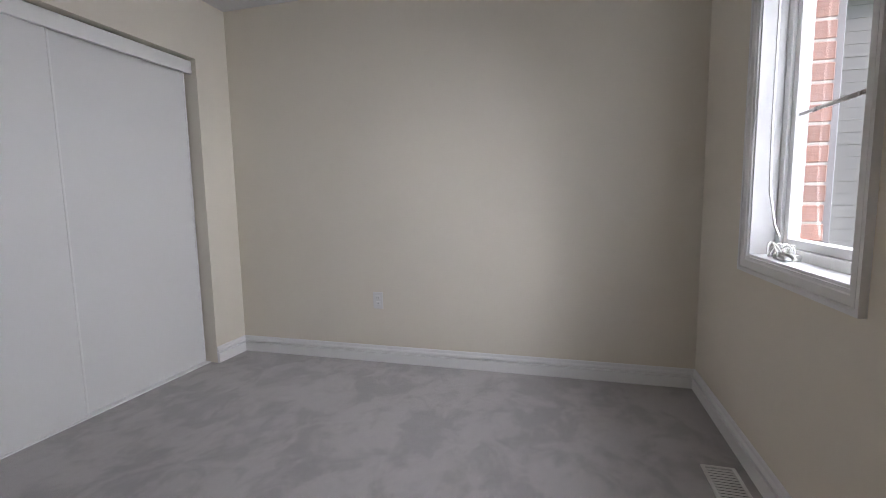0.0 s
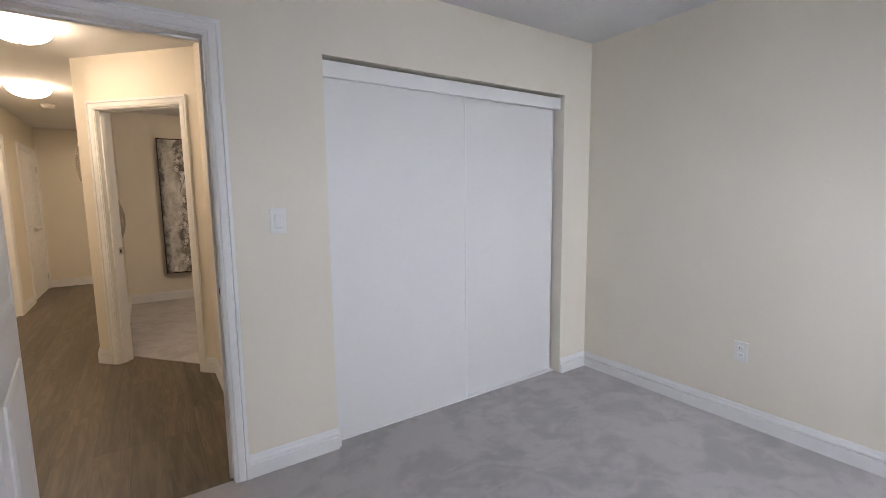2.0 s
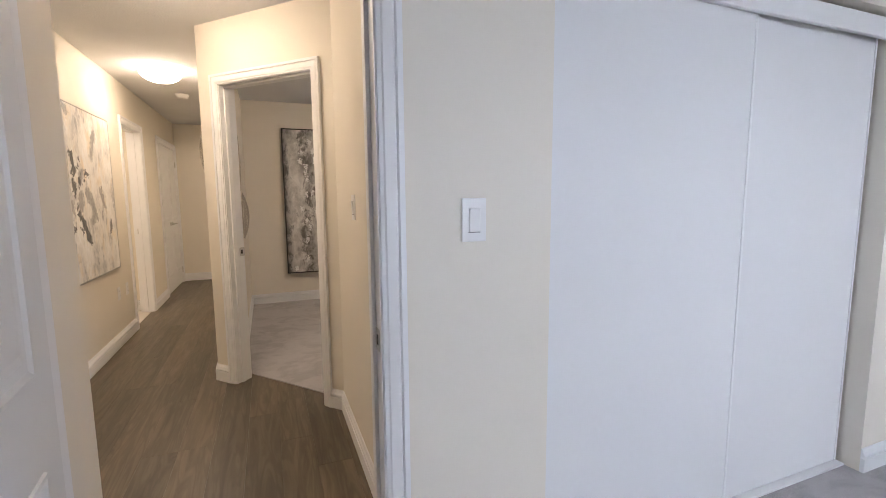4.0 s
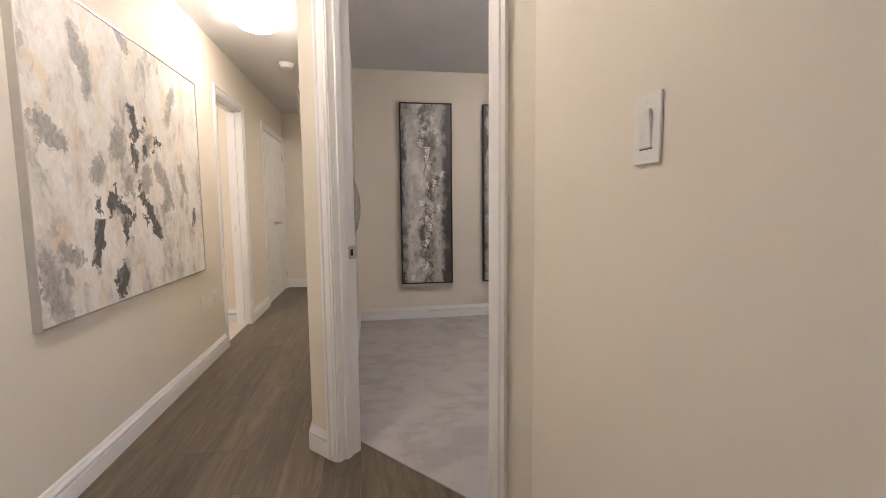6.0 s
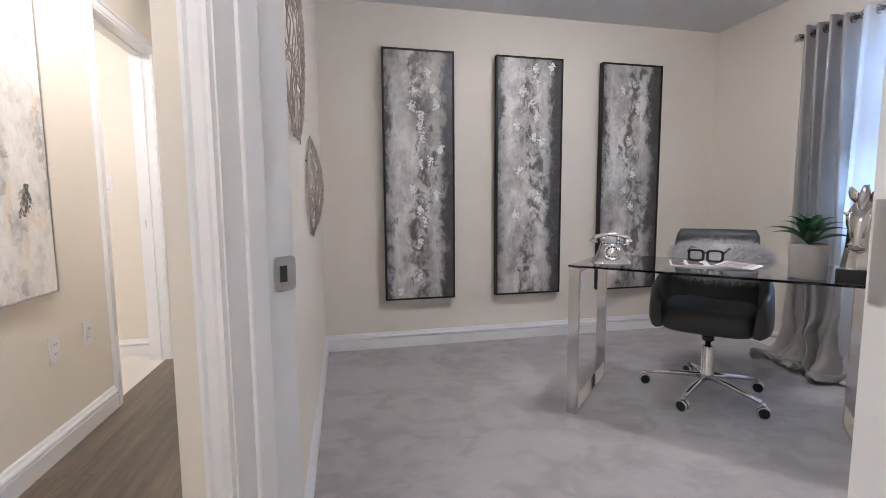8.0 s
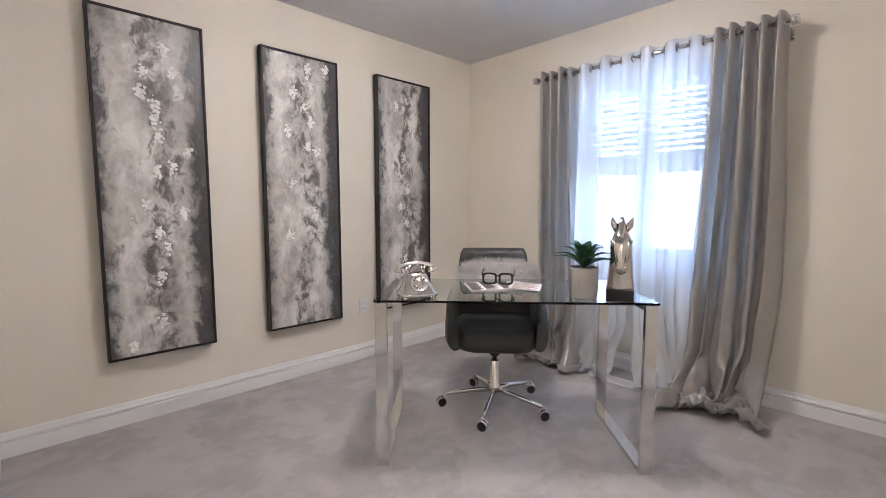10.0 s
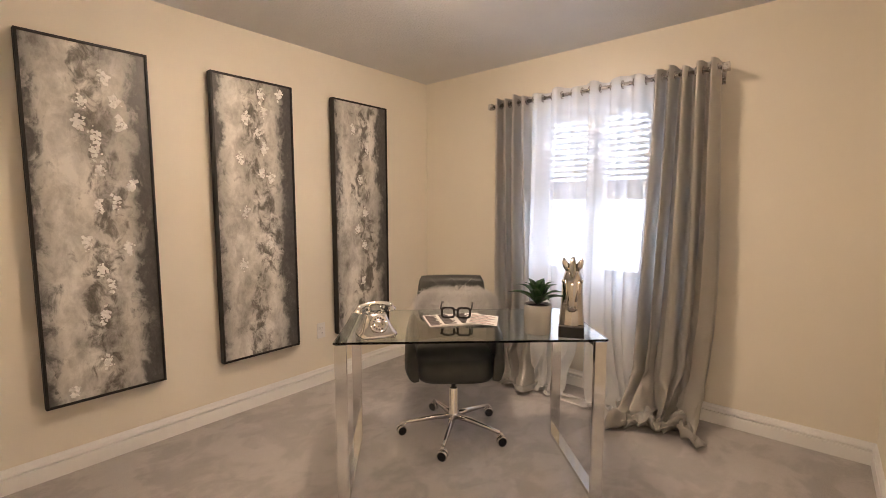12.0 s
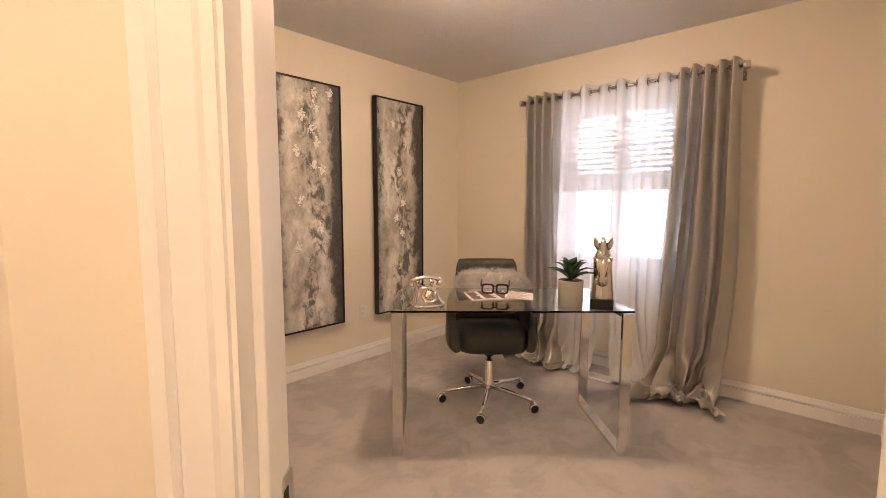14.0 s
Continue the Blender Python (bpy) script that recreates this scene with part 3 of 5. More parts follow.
# floor of the unseen room added off the far hall
flat("floor_landing", [(X_HALL_END - 0.05, Y_HALL_R - 0.03), (X_PAINT - 0.1, Y_HALL_R - 0.03), (X_PAINT - 0.1, 1.2), (X_HALL_END - 0.05, 1.2)], -0.03, -0.002, WOOD, "brown oak flooring in the added unseen room", "floor")
flat("subfloor", [(-8.7, -3.3), (1.5, -3.3), (1.5, 2.95), (-8.7, 2.95)], -0.12, -0.031, DARK, "dark subfloor under the rooms", "floor")

BASE_PROFILE = [(0, 0), (0.017, 0), (0.018, 0.071), (0.017, 0.0735), (0.002, 0.0745), (0.002, 0.0835), (0.0145, 0.0845), (0.0165, 0.086), (0.014, 0.094), (0.0085, 0.101), (0.0065, 0.111), (0.004, 0.117), (0, 0.119)]


def baseboard(p, q, z=0.0, name="baseboard"):
    """Runs from p to q with the wall on the left of that line, so the face looks right."""
    p, q = Vector((*p, 0)), Vector((*q, 0))
    ang = math.atan2(q.y - p.y, q.x - p.x)
    length = (q - p).length
    bm = bmesh.new()
    loft(bm, [[(s, -d, h) for d, h in BASE_PROFILE] for s in (0, length)], smooth=False)
    ob = part(name, bm, WHITE)
    ob.matrix_world = pose(p.x, p.y, z, 0, 0, math.degrees(ang))
    return tagged(ob, "white moulded baseboard", "baseboard", kind="structure")


CW = 0.062
e = 0.014
baseboard((X_CLOSET, 0.146 + CW + 0.005), (X_CLOSET, 0.66))
baseboard((X_CLOSET, 0.66), (X_CLOSET - 0.05, 0.66))
baseboard((X_CLOSET, 2.40), (X_CLOSET, Y_BACK))
baseboard((X_CLOSET, Y_BACK), (X_RIGHT, Y_BACK))
baseboard((X_RIGHT, Y_BACK), (X_RIGHT, Y_SOUTH))
baseboard((X_RIGHT, Y_SOUTH), (X_CLOSET, Y_SOUTH))
baseboard((X_CLOSET, Y_SOUTH), (X_CLOSET, -0.565 - CW - 0.005))
baseboard((B.x - 0.003, Y_STUB_R), (X_CLOSET - T_WALL - 0.02, Y_STUB_R))
baseboard((X_CLOSET - T_WALL - 0.02, Y_STUB_L), (X_STUB - e, Y_STUB_L))
baseboard((X_STUB, Y_STUB_L + e), (X_STUB, Y_HALL_L))
baseboard((X_STUB, Y_HALL_L), (BATH0 + CW + 0.005, Y_HALL_L))
baseboard((BATH1 - CW - 0.005, Y_HALL_L), (D2A + CW + 0.005, Y_HALL_L))
baseboard((D2B - CW - 0.005, Y_HALL_L), (X_HALL_END, Y_HALL_L))
baseboard((X_HALL_END, Y_HALL_L), (X_HALL_END, Y_HALL_R))
baseboard((X_HALL_END + 1.75, Y_HALL_R), (A.x + 0.006, Y_HALL_R))
P1, P2 = A - D_DIR * 0.006, A + D_DIR * (OD0 - CW - 0.005)
baseboard(P1.xy, P2.xy)
P1 = A + D_DIR * (OD1 + CW + 0.005)
baseboard(P1.xy, (B + D_DIR * 0.004).xy)
baseboard((X_PAINT, Y_OFF_L), (X_PAINT, Y_WIN), 0.004)
baseboard((X_PAINT, Y_WIN), (X_OFF_R, Y_WIN), 0.004)
baseboard((X_OFF_R, Y_WIN), (X_OFF_R, 0.42), 0.004)
baseboard((-4.02, Y_OFF_L), (X_PAINT, Y_OFF_L), 0.004)
baseboard((-6.66, -3.1), (-6.66, Y_HALL_L - T_WALL), 0.0)


# ---- doors and frames ----
CASING = [(0.0, 0.0), (0.0, 0.009), (0.010, 0.011), (0.014, 0.015), (0.040, 0.017), (0.044, 0.012), (0.048, 0.020), (0.062, 0.020), (0.062, 0.0)]


def casing_leg(name, parent, x, sign, top, y, out):
    """Upright trim; x: inner edge, sign: the way it goes from the opening, out: -1 front, 1 back."""
    bm = bmesh.new()
    loft(bm, [[(x + sign * c, y + out * t, 0.0) for c, t in CASING], [(x + sign * c, y + out * t, top + c) for c, t in CASING]], smooth=False)
    return part(name, bm, WHITE, parent)


def casing_head(name, parent, x0, x1, top, y, out):
    bm = bmesh.new()
    loft(bm, [[(x0 - c, y + out * t, top + c) for c, t in CASING], [(x1 + c, y + out * t, top + c) for c, t in CASING]], smooth=False)
    return part(name, bm, WHITE, parent)


def strike_plate(parent, x, y, z, sign):
    bm = bmesh.new()
    loft(bm, [[(x + sign * d, y + 0.0025 + u, z + v) for u, v, _ in superring(0.0215 - q, 0.030 - q, 0, n=28, e=7.0)] for d, q in ((0.0, 0.0), (0.0016, 0.0), (0.0022, 0.0007))])
    pl = part("strike_plate", bm, STEEL, parent, "brushed steel strike plate")
    bm = bmesh.new()
    box(bm, x + sign * 0.0022, x + sign * 0.0032, y - 0.009, y + 0.005, z - 0.014, z + 0.014)
    part("latch_hole", bm, DARK, pl)
    for dz in (-0.021, 0.021):
        bm = bmesh.new()
        tube(bm, [(x + sign * 0.002, y - 0.002, z + dz), (x + sign * 0.0034, y - 0.002, z + dz)], 0.0035, 8)
        part("screw", bm, STEEL, pl)


def door_trim(name, m, w, h, t, back=True, strike=None, stop=0.05, label="white moulded door frame"):
    """Local x across the opening, y into the wall from the front face."""
    th = thing(name, m, label, "door frame", kind="structure")
    one_box("jamb", WHITE, (-J, 0, -0.002, t + 0.002, 0, h), th)
    one_box("jamb", WHITE, (w, w + J, -0.002, t + 0.002, 0, h), th)
    one_box("jamb_head", WHITE, (-J, w + J, -0.002, t + 0.002, h, h + J), th)
    one_box("door_stop", WHITE, (0, 0.011, stop, stop + 0.034, 0, h - 0.011), th, 0.002)
    one_box("door_stop", WHITE, (w - 0.011, w, stop, stop + 0.034, 0, h - 0.011), th, 0.002)
    one_box("door_stop", WHITE, (0, w, stop, stop + 0.034, h - 0.011, h), th, 0.002)
    for y, out in ((-0.0, -1),) + (((t, 1),) if back else ()):
        casing_leg("casing", th, -0.005, -1, h + 0.005, y, out)
        casing_leg("casing", th, w + 0.005, 1, h + 0.005, y, out)
        casing_head("casing_head", th, -0.005, w + 0.005, h + 0.005, y, out)
    if strike:
        strike_plate(th, *strike)
    return th


def door_leaf(name, m, w, h, label, lever_at=None, hinges=None, group=""):
    """Local x from the hinge edge, y through the thickness 0..0.035, both faces with two panels."""
    th = thing(name, m, label, "door", group, "structure")
    bm = bmesh.new()
    box(bm, 0, w, 0, 0.035, 0.012, h - 0.003, 0.0015, seg=1)
    part("slab", bm, DOORW, th)
    for out, y in ((-1, 0.0), (1, 0.035)):
        for z0, z1 in ((0.22, 0.80), (0.98, h - 0.13)):
            bm = bmesh.new()
            rise = 0.055 if z0 > 0.9 else 0.0
            rings = []
            for ins, hh in ((0.0, -0.002), (0.002, 0.006), (0.010, 0.007), (0.020, 0.0015), (0.040, 0.001), (0.062, 0.006), (0.075, 0.0065)):
                x0, x1 = 0.105 + ins, w - 0.105 - ins
                ring = [(x0, y + out * hh, z0 + ins), (x1, y + out * hh, z0 + ins)]
                for k in range(11):
                    u = 1 - k / 5
                    ring.append(((x0 + x1) / 2 + u * (x1 - x0) / 2, y + out * hh, z1 - ins - rise * u * u))
                rings.append(ring)
            loft(bm, rings, smooth=False)
            part("panel", bm, DOORW, th)
    if lever_at:
        lx, lz, sgn = lever_at
        bm = bmesh.new()
        tube(bm, [(lx, 0, lz), (lx, -0.009, lz)], 0.027, 20)
        rose = part("lever_rose", bm, STEEL, th, "satin nickel lever handle")
        bm = bmesh.new()
        tube(bm, [(lx, -0.005, lz), (lx, -0.045, lz), (lx + sgn * 0.02, -0.052, lz), (lx + sgn * 0.11, -0.048, lz - 0.004)], 0.009, 10)
        part("lever", bm, STEEL, rose)
    for hz in hinges or ():
        bm = bmesh.new()
        tube(bm, [(-0.004, -0.006, hz - 0.045), (-0.004, -0.006, hz + 0.045)], 0.007, 10)
        box(bm, -0.002, 0.004, 0.001, 0.03, hz - 0.044, hz + 0.044)
        part("hinge", bm, STEEL, th, "steel butt hinge")
    return th


W1 = 0.711
door_trim("door_frame_bedroom", pose(X_CLOSET, -0.565, 0, 0, 0, 90), W1, H_OPEN, T_WALL, strike=(W1, 0.03, 0.926, -1))
door_leaf("door_bedroom", pose(X_CLOSET + 0.004, -0.567, 0, 0, 0, 6), 0.70, 2.02, "white two-panel door standing open on the carpet", hinges=(0.2, 1.0, 1.8))
W2 = OD1 - OD0
O2 = A + D_DIR * OD0
door_trim("door_frame_office", pose(O2.x, O2.y, 0, 0, 0, DIAG), W2, H_OPEN, 0.115, strike=(0, 0.099, 0.927, 1), stop=0.03)
HG = A + D_DIR * (OD1 - 0.004) + N_DIR * 0.119
door_leaf("door_office", pose(HG.x, HG.y, 0, 0, 0, 84), 0.745, 2.02, "white two-panel door swung open against the office wall", hinges=(0.2, 1.0, 1.8))
W3 = BATH0 - BATH1
door_trim("door_frame_bath", pose(BATH0, Y_HALL_L, 0, 0, 0, 180), W3, H_OPEN, T_WALL, strike=(W3, 0.07, 0.935, -1))
W4 = D2A - D2B
door_trim("door_frame_linen", pose(D2A, Y_HALL_L, 0, 0, 0, 180), W4, H_OPEN, T_WALL, back=False, stop=0.045)
LEAF_W = W4 / 2 - 0.005
door_leaf("door_linen", pose(D2A - 0.003, Y_HALL_L - 0.002, 0, 0, 0, 180), LEAF_W, 2.02, "white closed two-panel closet door with a nickel lever",
          lever_at=(LEAF_W - 0.06, 0.94, -1), hinges=(0.2, 1.8), group="double closet doors")
door_leaf("door_linen", pose(D2B + 0.003, Y_HALL_L - 0.002, 0) @ Matrix.Diagonal((1, -1, 1, 1)), LEAF_W, 2.02, "white closed two-panel closet door with a nickel lever",
          lever_at=(LEAF_W - 0.06, 0.94, -1), hinges=(0.2, 1.8), group="double closet doors")


# ---- sliding closet ----
def closet():
    th = thing("sliding_closet", pose(X_CLOSET, 0.66, 0), "white sliding closet doors with a white top fascia", "closet")
    w = 1.74
    one_box("fascia", WHITE, (-0.052, -0.030, 0.003, w - 0.003, 1.940, 2.021), th, 0.004)
    one_box("top_track", STEEL, (-0.125, -0.053, 0.003, w - 0.003, 1.985, 2.004), th)
    one_box("floor_track", WHITE, (-0.112, -0.055, 0.003, w - 0.003, 0.0, 0.015), th, 0.002)
    for nm, x, y0, y1 in (("front_door", -0.078, 0.004, 0.915), ("rear_door", -0.110, 0.86, w - 0.012)):
        bm = bmesh.new()
        box(bm, x, x + 0.020, y0, y1, 0.017, 1.985, 0.0015, seg=1)
        d = part(nm, bm, CLOSET_PANEL, th, "flat white sliding panel")
        for yy in (y0, y1 - 0.012):
            one_box("edge_strip", WHITE, (x - 0.002, x + 0.0235, yy, yy + 0.012, 0.016, 1.987), d, 0.002)
    return th


closet()


# ---- lamps ----
def dome_light(x, y, r, label, glass=LAMP_GLASS):
    th = thing("ceiling_light", pose(x, y, CEIL), label, "ceiling light", "flush dome lights")
    bm = bmesh.new()
    lathe(bm, [(r * 0.55, 0.0), (r * 0.6, -0.012), (r * 0.6, -0.026)], 32)
    part("canopy", bm, STEEL, th, "nickel canopy")
    bm = bmesh.new()
    prof = [(r * math.cos(a), -0.028 - 0.092 * math.sin(a)) for a in [i * math.pi / 2 / 10 for i in range(10)]]
    lathe(bm, [(r * 0.93, -0.024)] + prof, 40)
    part("glass_dome", bm, glass, th, "lit frosted glass dome")
    bm = bmesh.new()
    lathe(bm, [(0.004, -0.117), (0.009, -0.121), (0.009, -0.127), (0.003, -0.135)], 12)
    part("finial", bm, STEEL, th)
    return th


dome_light(-3.31, -0.66, 0.165, "flush dome ceiling light glowing warm", LAMP_GLASS_NEAR)
dome_light(-5.27, -0.915, 0.165, "flush dome ceiling light glowing warm", LAMP_GLASS_FAR)
dome_light(-4.86, 1.22, 0.165, "flush dome ceiling light glowing warm", LAMP_GLASS_OFFICE)
# helper lamp in the added room, out of view; brightens the hall end
dome_light(-7.70, 0.35, 0.165, "unseen dome ceiling light added to brighten the far hall")
dome_light(-5.80, -2.30, 0.165, "flush dome ceiling light glowing warm in the bathroom")

th = thing("smoke_detector", pose(-6.33, -0.91, CEIL), "round white smoke detector on the ceiling", "smoke detector")
bm = bmesh.new()
lathe(bm, [(0.068, 0.0), (0.068, -0.014), (0.06, -0.016), (0.058, -0.034), (0.05, -0.042), (0.0005, -0.044)], 32)
part("housing", bm, PLASTIC, th)
bm = bmesh.new()
lathe(bm, [(0.006, -0.043), (0.006, -0.047), (0.0005, -0.048)], 12, (0.025, 0, 0))
part("test_button", bm, STEEL, th)


# ---- switches and sockets ----
def switch_plate(m, label="white rocker light switch on the wall"):
    """Local x across, y out of the wall is -y, centred."""
    th = thing("light_switch", m, label, "light switch")
    one_box("plate", PLASTIC, (-0.036, 0.036, -0.006, 0.0, -0.059, 0.059), th, 0.002)
    bm = bmesh.new()
    box(bm, -0.0165, 0.0165, -0.0105, -0.004, -0.033, 0.033, 0.002, pose(0, 0, 0, 4, 0, 0), 1)
    part("rocker", bm, PLASTIC, th)
    one_box("rocker_gap", DARK, (-0.0175, 0.0175, -0.0064, -0.004, -0.0345, -0.0325), th)
    for z in (-0.048, 0.048):
        bm = bmesh.new()
        tube(bm, [(0, -0.005, z), (0, -0.0068, z)], 0.003, 8)
        part("screw", bm, PLASTIC, th)
    return th


def socket(m, label="white duplex wall socket"):
    th = thing("wall_socket", m, label, "wall socket", "wall sockets")
    one_box("plate", PLASTIC, (-0.035, 0.035, -0.006, 0.0, -0.057, 0.057), th, 0.002)
    for z in (-0.020, 0.020):
        bm = bmesh.new()
        box(bm, -0.0165, 0.0165, -0.0085, -0.004, z - 0.014, z + 0.014, 0.002, seg=1)
        f = part("socket_face", bm, PLASTIC, th)
        for x, hh in ((-0.006, 0.004), (0.006, 0.0035)):
            one_box("slot", DARK, (x - 0.001, x + 0.001, -0.009, -0.006, z - hh, z + hh), f)
    return th


switch_plate(pose(X_CLOSET, 0.41, 1.237, 0, 0, 90))
switch_plate(pose(-2.71, Y_STUB_R, 1.252))
switch_plate(pose(-6.66, -1.75, 1.2, 0, 0, 90))
socket(pose(-0.60, Y_BACK, 0.433))
socket(pose(X_PAINT, 1.655, 0.41, 0, 0, 90))
socket(pose(-5.31, Y_HALL_L, 0.457, 0, 0, 180))
socket(pose(-5.56, Y_HALL_L, 0.457, 0, 0, 180))


# ---- paintings ----
def tall_art(y0, y1, seed):
    w, h, dep = y1 - y0, 1.752, 0.045
    th = thing("tall_painting", pose(X_PAINT + 0.022, (y0 + y1) / 2, 1.243, 0, 0, 90),
               "tall narrow grey abstract canvas in a thin black frame", "painting", "three tall paintings")
    f = 0.012
    x, z = w / 2, h / 2
    for d in ((-x, -x + f, -z, z), (x - f, x, -z, z), (-x + f, x - f, -z, -z + f), (-x + f, x - f, z - f, z)):
        one_box("frame_rail", FRAME, (d[0], d[1], -dep, 0, d[2], d[3]), th, 0.001)
    bm = bmesh.new()
    box(bm, -x + f, x - f, -dep + 0.008, -0.004, -z + f, z - f)
    part("canvas", bm, make_tall_art("grey_abstract_paint", seed), th, "grey abstract painted canvas")
    rnd = random.Random(seed)
    bm = bmesh.new()
    for u, v in FLECKS[seed - 1]:
        xx, zz = (u - 0.5) * w, (0.5 - v) * h
        for k in range(rnd.randint(22, 34)):
            cx, cz = xx + rnd.gauss(0, 0.0105), zz + rnd.gauss(0, 0.017)
            r, tilt, lean = rnd.uniform(0.0035, 0.0125), rnd.uniform(-0.6, 0.6), rnd.uniform(-0.6, 0.6)
            n = rnd.randint(4, 6)
            a0 = rnd.uniform(0, 6)
            rim = []
            for i in range(n):
                a, q = a0 + i * math.tau / n, r * rnd.uniform(0.35, 1.4)
                px, pz = q * math.cos(a), q * math.sin(a)
                rim.append(bm.verts.new((cx + px, -dep + 0.0045 + tilt * px + lean * pz - 0.001 * (k % 4), cz + pz)))
            bm.faces.new(rim)
    part("silver_leaf", bm, FLECK, th, "crumpled silver leaf dabs")["kind"] = "stuff"
    bm = bmesh.new()
    box(bm, -x + 0.06, x - 0.06, 0, 0.022, z - 0.12, z - 0.09)
    part("hanging_cleat", bm, FRAME, th)
    return th


FLECKS = [
    [(.62, .09), (.70, .15), (.74, .21), (.42, .16), (.40, .22), (.53, .25), (.51, .29), (.53, .35), (.80, .39), (.65, .44), (.50, .45),
     (.73, .57), (.40, .55), (.50, .63), (.58, .68), (.50, .76), (.50, .90), (.22, .96)],
    [(.58, .05), (.82, .04), (.60, .11), (.38, .14), (.52, .19), (.30, .28), (.60, .24), (.56, .33), (.67, .34), (.34, .47), (.63, .59), (.28, .66)],
    [(.35, .12), (.60, .20), (.45, .33), (.55, .48), (.40, .55), (.52, .62), (.48, .78)],
]
tall_art(0.092, 0.600, 1)
tall_art(0.915, 1.437, 2)
tall_art(1.762, 2.286, 3)

th = thing("wide_painting", pose(-4.535, Y_HALL_L, 1.333, 0, 0, 180), "large cream and grey abstract canvas in a thin silver frame", "painting")
bm = bmesh.new()
box(bm, -0.79, 0.79, -0.028, -0.002, -0.63, 0.63, 0.003)
part("canvas", bm, make_wide_art(), th, "cream abstract painting with charcoal strokes")
for d in ((-0.797, -0.791, -0.637, 0.637), (0.791, 0.797, -0.637, 0.637), (-0.791, 0.791, -0.637, -0.631), (-0.791, 0.791, 0.631, 0.637)):
    one_box("frame_rail", STEEL, (d[0], d[1], -0.031, 0, d[2], d[3]), th)


# ---- wire wall discs ----
def wire_disc(m, r, dep, seed):
    th = thing("wire_wall_disc", m, "round domed woven silver wire wall ornament", "wall decor", "wire wall discs")
    rnd = random.Random(seed)
    bm = bmesh.new()

    def on(a, q):
        return (r * q * math.cos(a), 0.012 + dep * (1 - q * q), r * q * math.sin(a))
    for k in range(3):
        tube(bm, [on(i * math.tau / 48, 0.985 + 0.015 * math.sin(i * 1.7 + k * 2) - 0.01 * k) for i in range(48)], 0.0035, 6, closed=True)
    part("rim", bm, WIRE, th, "thick outer wire rim")
    bm = bmesh.new()
    for k in range(46):
        a0 = rnd.uniform(0, math.tau)
        a1 = a0 + rnd.uniform(1.2, 5.0)
        p0, p1 = Vector(on(a0, 1)), Vector(on(a1, 1))
        pts = []
        for i in range(15):
            t = i / 14
            px = p0.x * (1 - t) + p1.x * t + 0.035 * r * math.sin(t * 9 + k)
            pz = p0.z * (1 - t) + p1.z * t + 0.035 * r * math.cos(t * 8 + k * 2)
            q = min(1.0, math.hypot(px, pz) / r)
            pts.append((px, 0.012 + dep * (1 - q * q) + 0.004 * math.sin(i * 2.1 + k), pz))
        tube(bm, pts, rnd.uniform(0.0012, 0.0024), 5)
    part("woven_wire", bm, WIRE, th)["kind"] = "stuff"
    for a in (0.5, 2.6, 4.7):
        bm = bmesh.new()
        tube(bm, [on(a, 0.98), (r * 0.95 * math.cos(a), 0.0, r * 0.95 * math.sin(a))], 0.003, 6)
        part("wall_standoff", bm, WIRE, th)
    return th


wire_disc(pose(-4.685, Y_OFF_L, 1.595), 0.343, 0.022, 4)
wire_disc(pose(-5.30, Y_OFF_L, 1.13), 0.217, 0.048, 9)
wire_disc(pose(-4.46, Y_HALL_R, 1.65, 0, 0, 180), 0.215, 0.048, 14)


# ---- floor registers ----
def register(m, w, l, label):
    th = thing("floor_register", m, label, "floor vent", "floor registers")
    bm = bmesh.new()
    for d in ((0, w, 0, 0.014), (0, w, l - 0.014, l), (0, 0.014, 0.014, l - 0.014), (w - 0.014, w, 0.014, l - 0.014)):
        box(bm, d[0], d[1], d[2], d[3], 0, 0.006, 0.001, seg=1)
    part("rim", bm, PLASTIC, th)
    one_box("duct", DARK, (0.010, w - 0.010, 0.010, l - 0.010, 0, 0.0015), th)
    n = 14
    for k in range(n):
        y = 0.018 + (l - 0.036) * (k + 0.5) / n
        bm = bmesh.new()
        box(bm, 0.014, w - 0.014, -0.0045, 0.0045, -0.0008, 0.0008, 0, pose(0, y, 0.0035, 25, 0, 0))
        part("slat", bm, PLASTIC, th)
    return th


register(pose(1.165, 1.58, 0.006), 0.125, 0.29, "white metal floor register in the carpet")
register(pose(-4.655, 2.525, 0.006, 0, 0, 90) @ pose(0, 0, 0), 0.115, 0.26, "white metal floor register below the curtain")


# ---- desk ----
FL, FR = Vector((-5.150, 0.868, 0)), Vector((-4.270, 1.672, 0))
DESK_ANG = math.degrees(math.atan2(FR.y - FL.y, FR.x - FL.x))
DL, DW, DZ = (FR - FL).length, 0.60, 0.752
DESK = pose(FL.x, FL.y, 0.006, 0, 0, DESK_ANG)


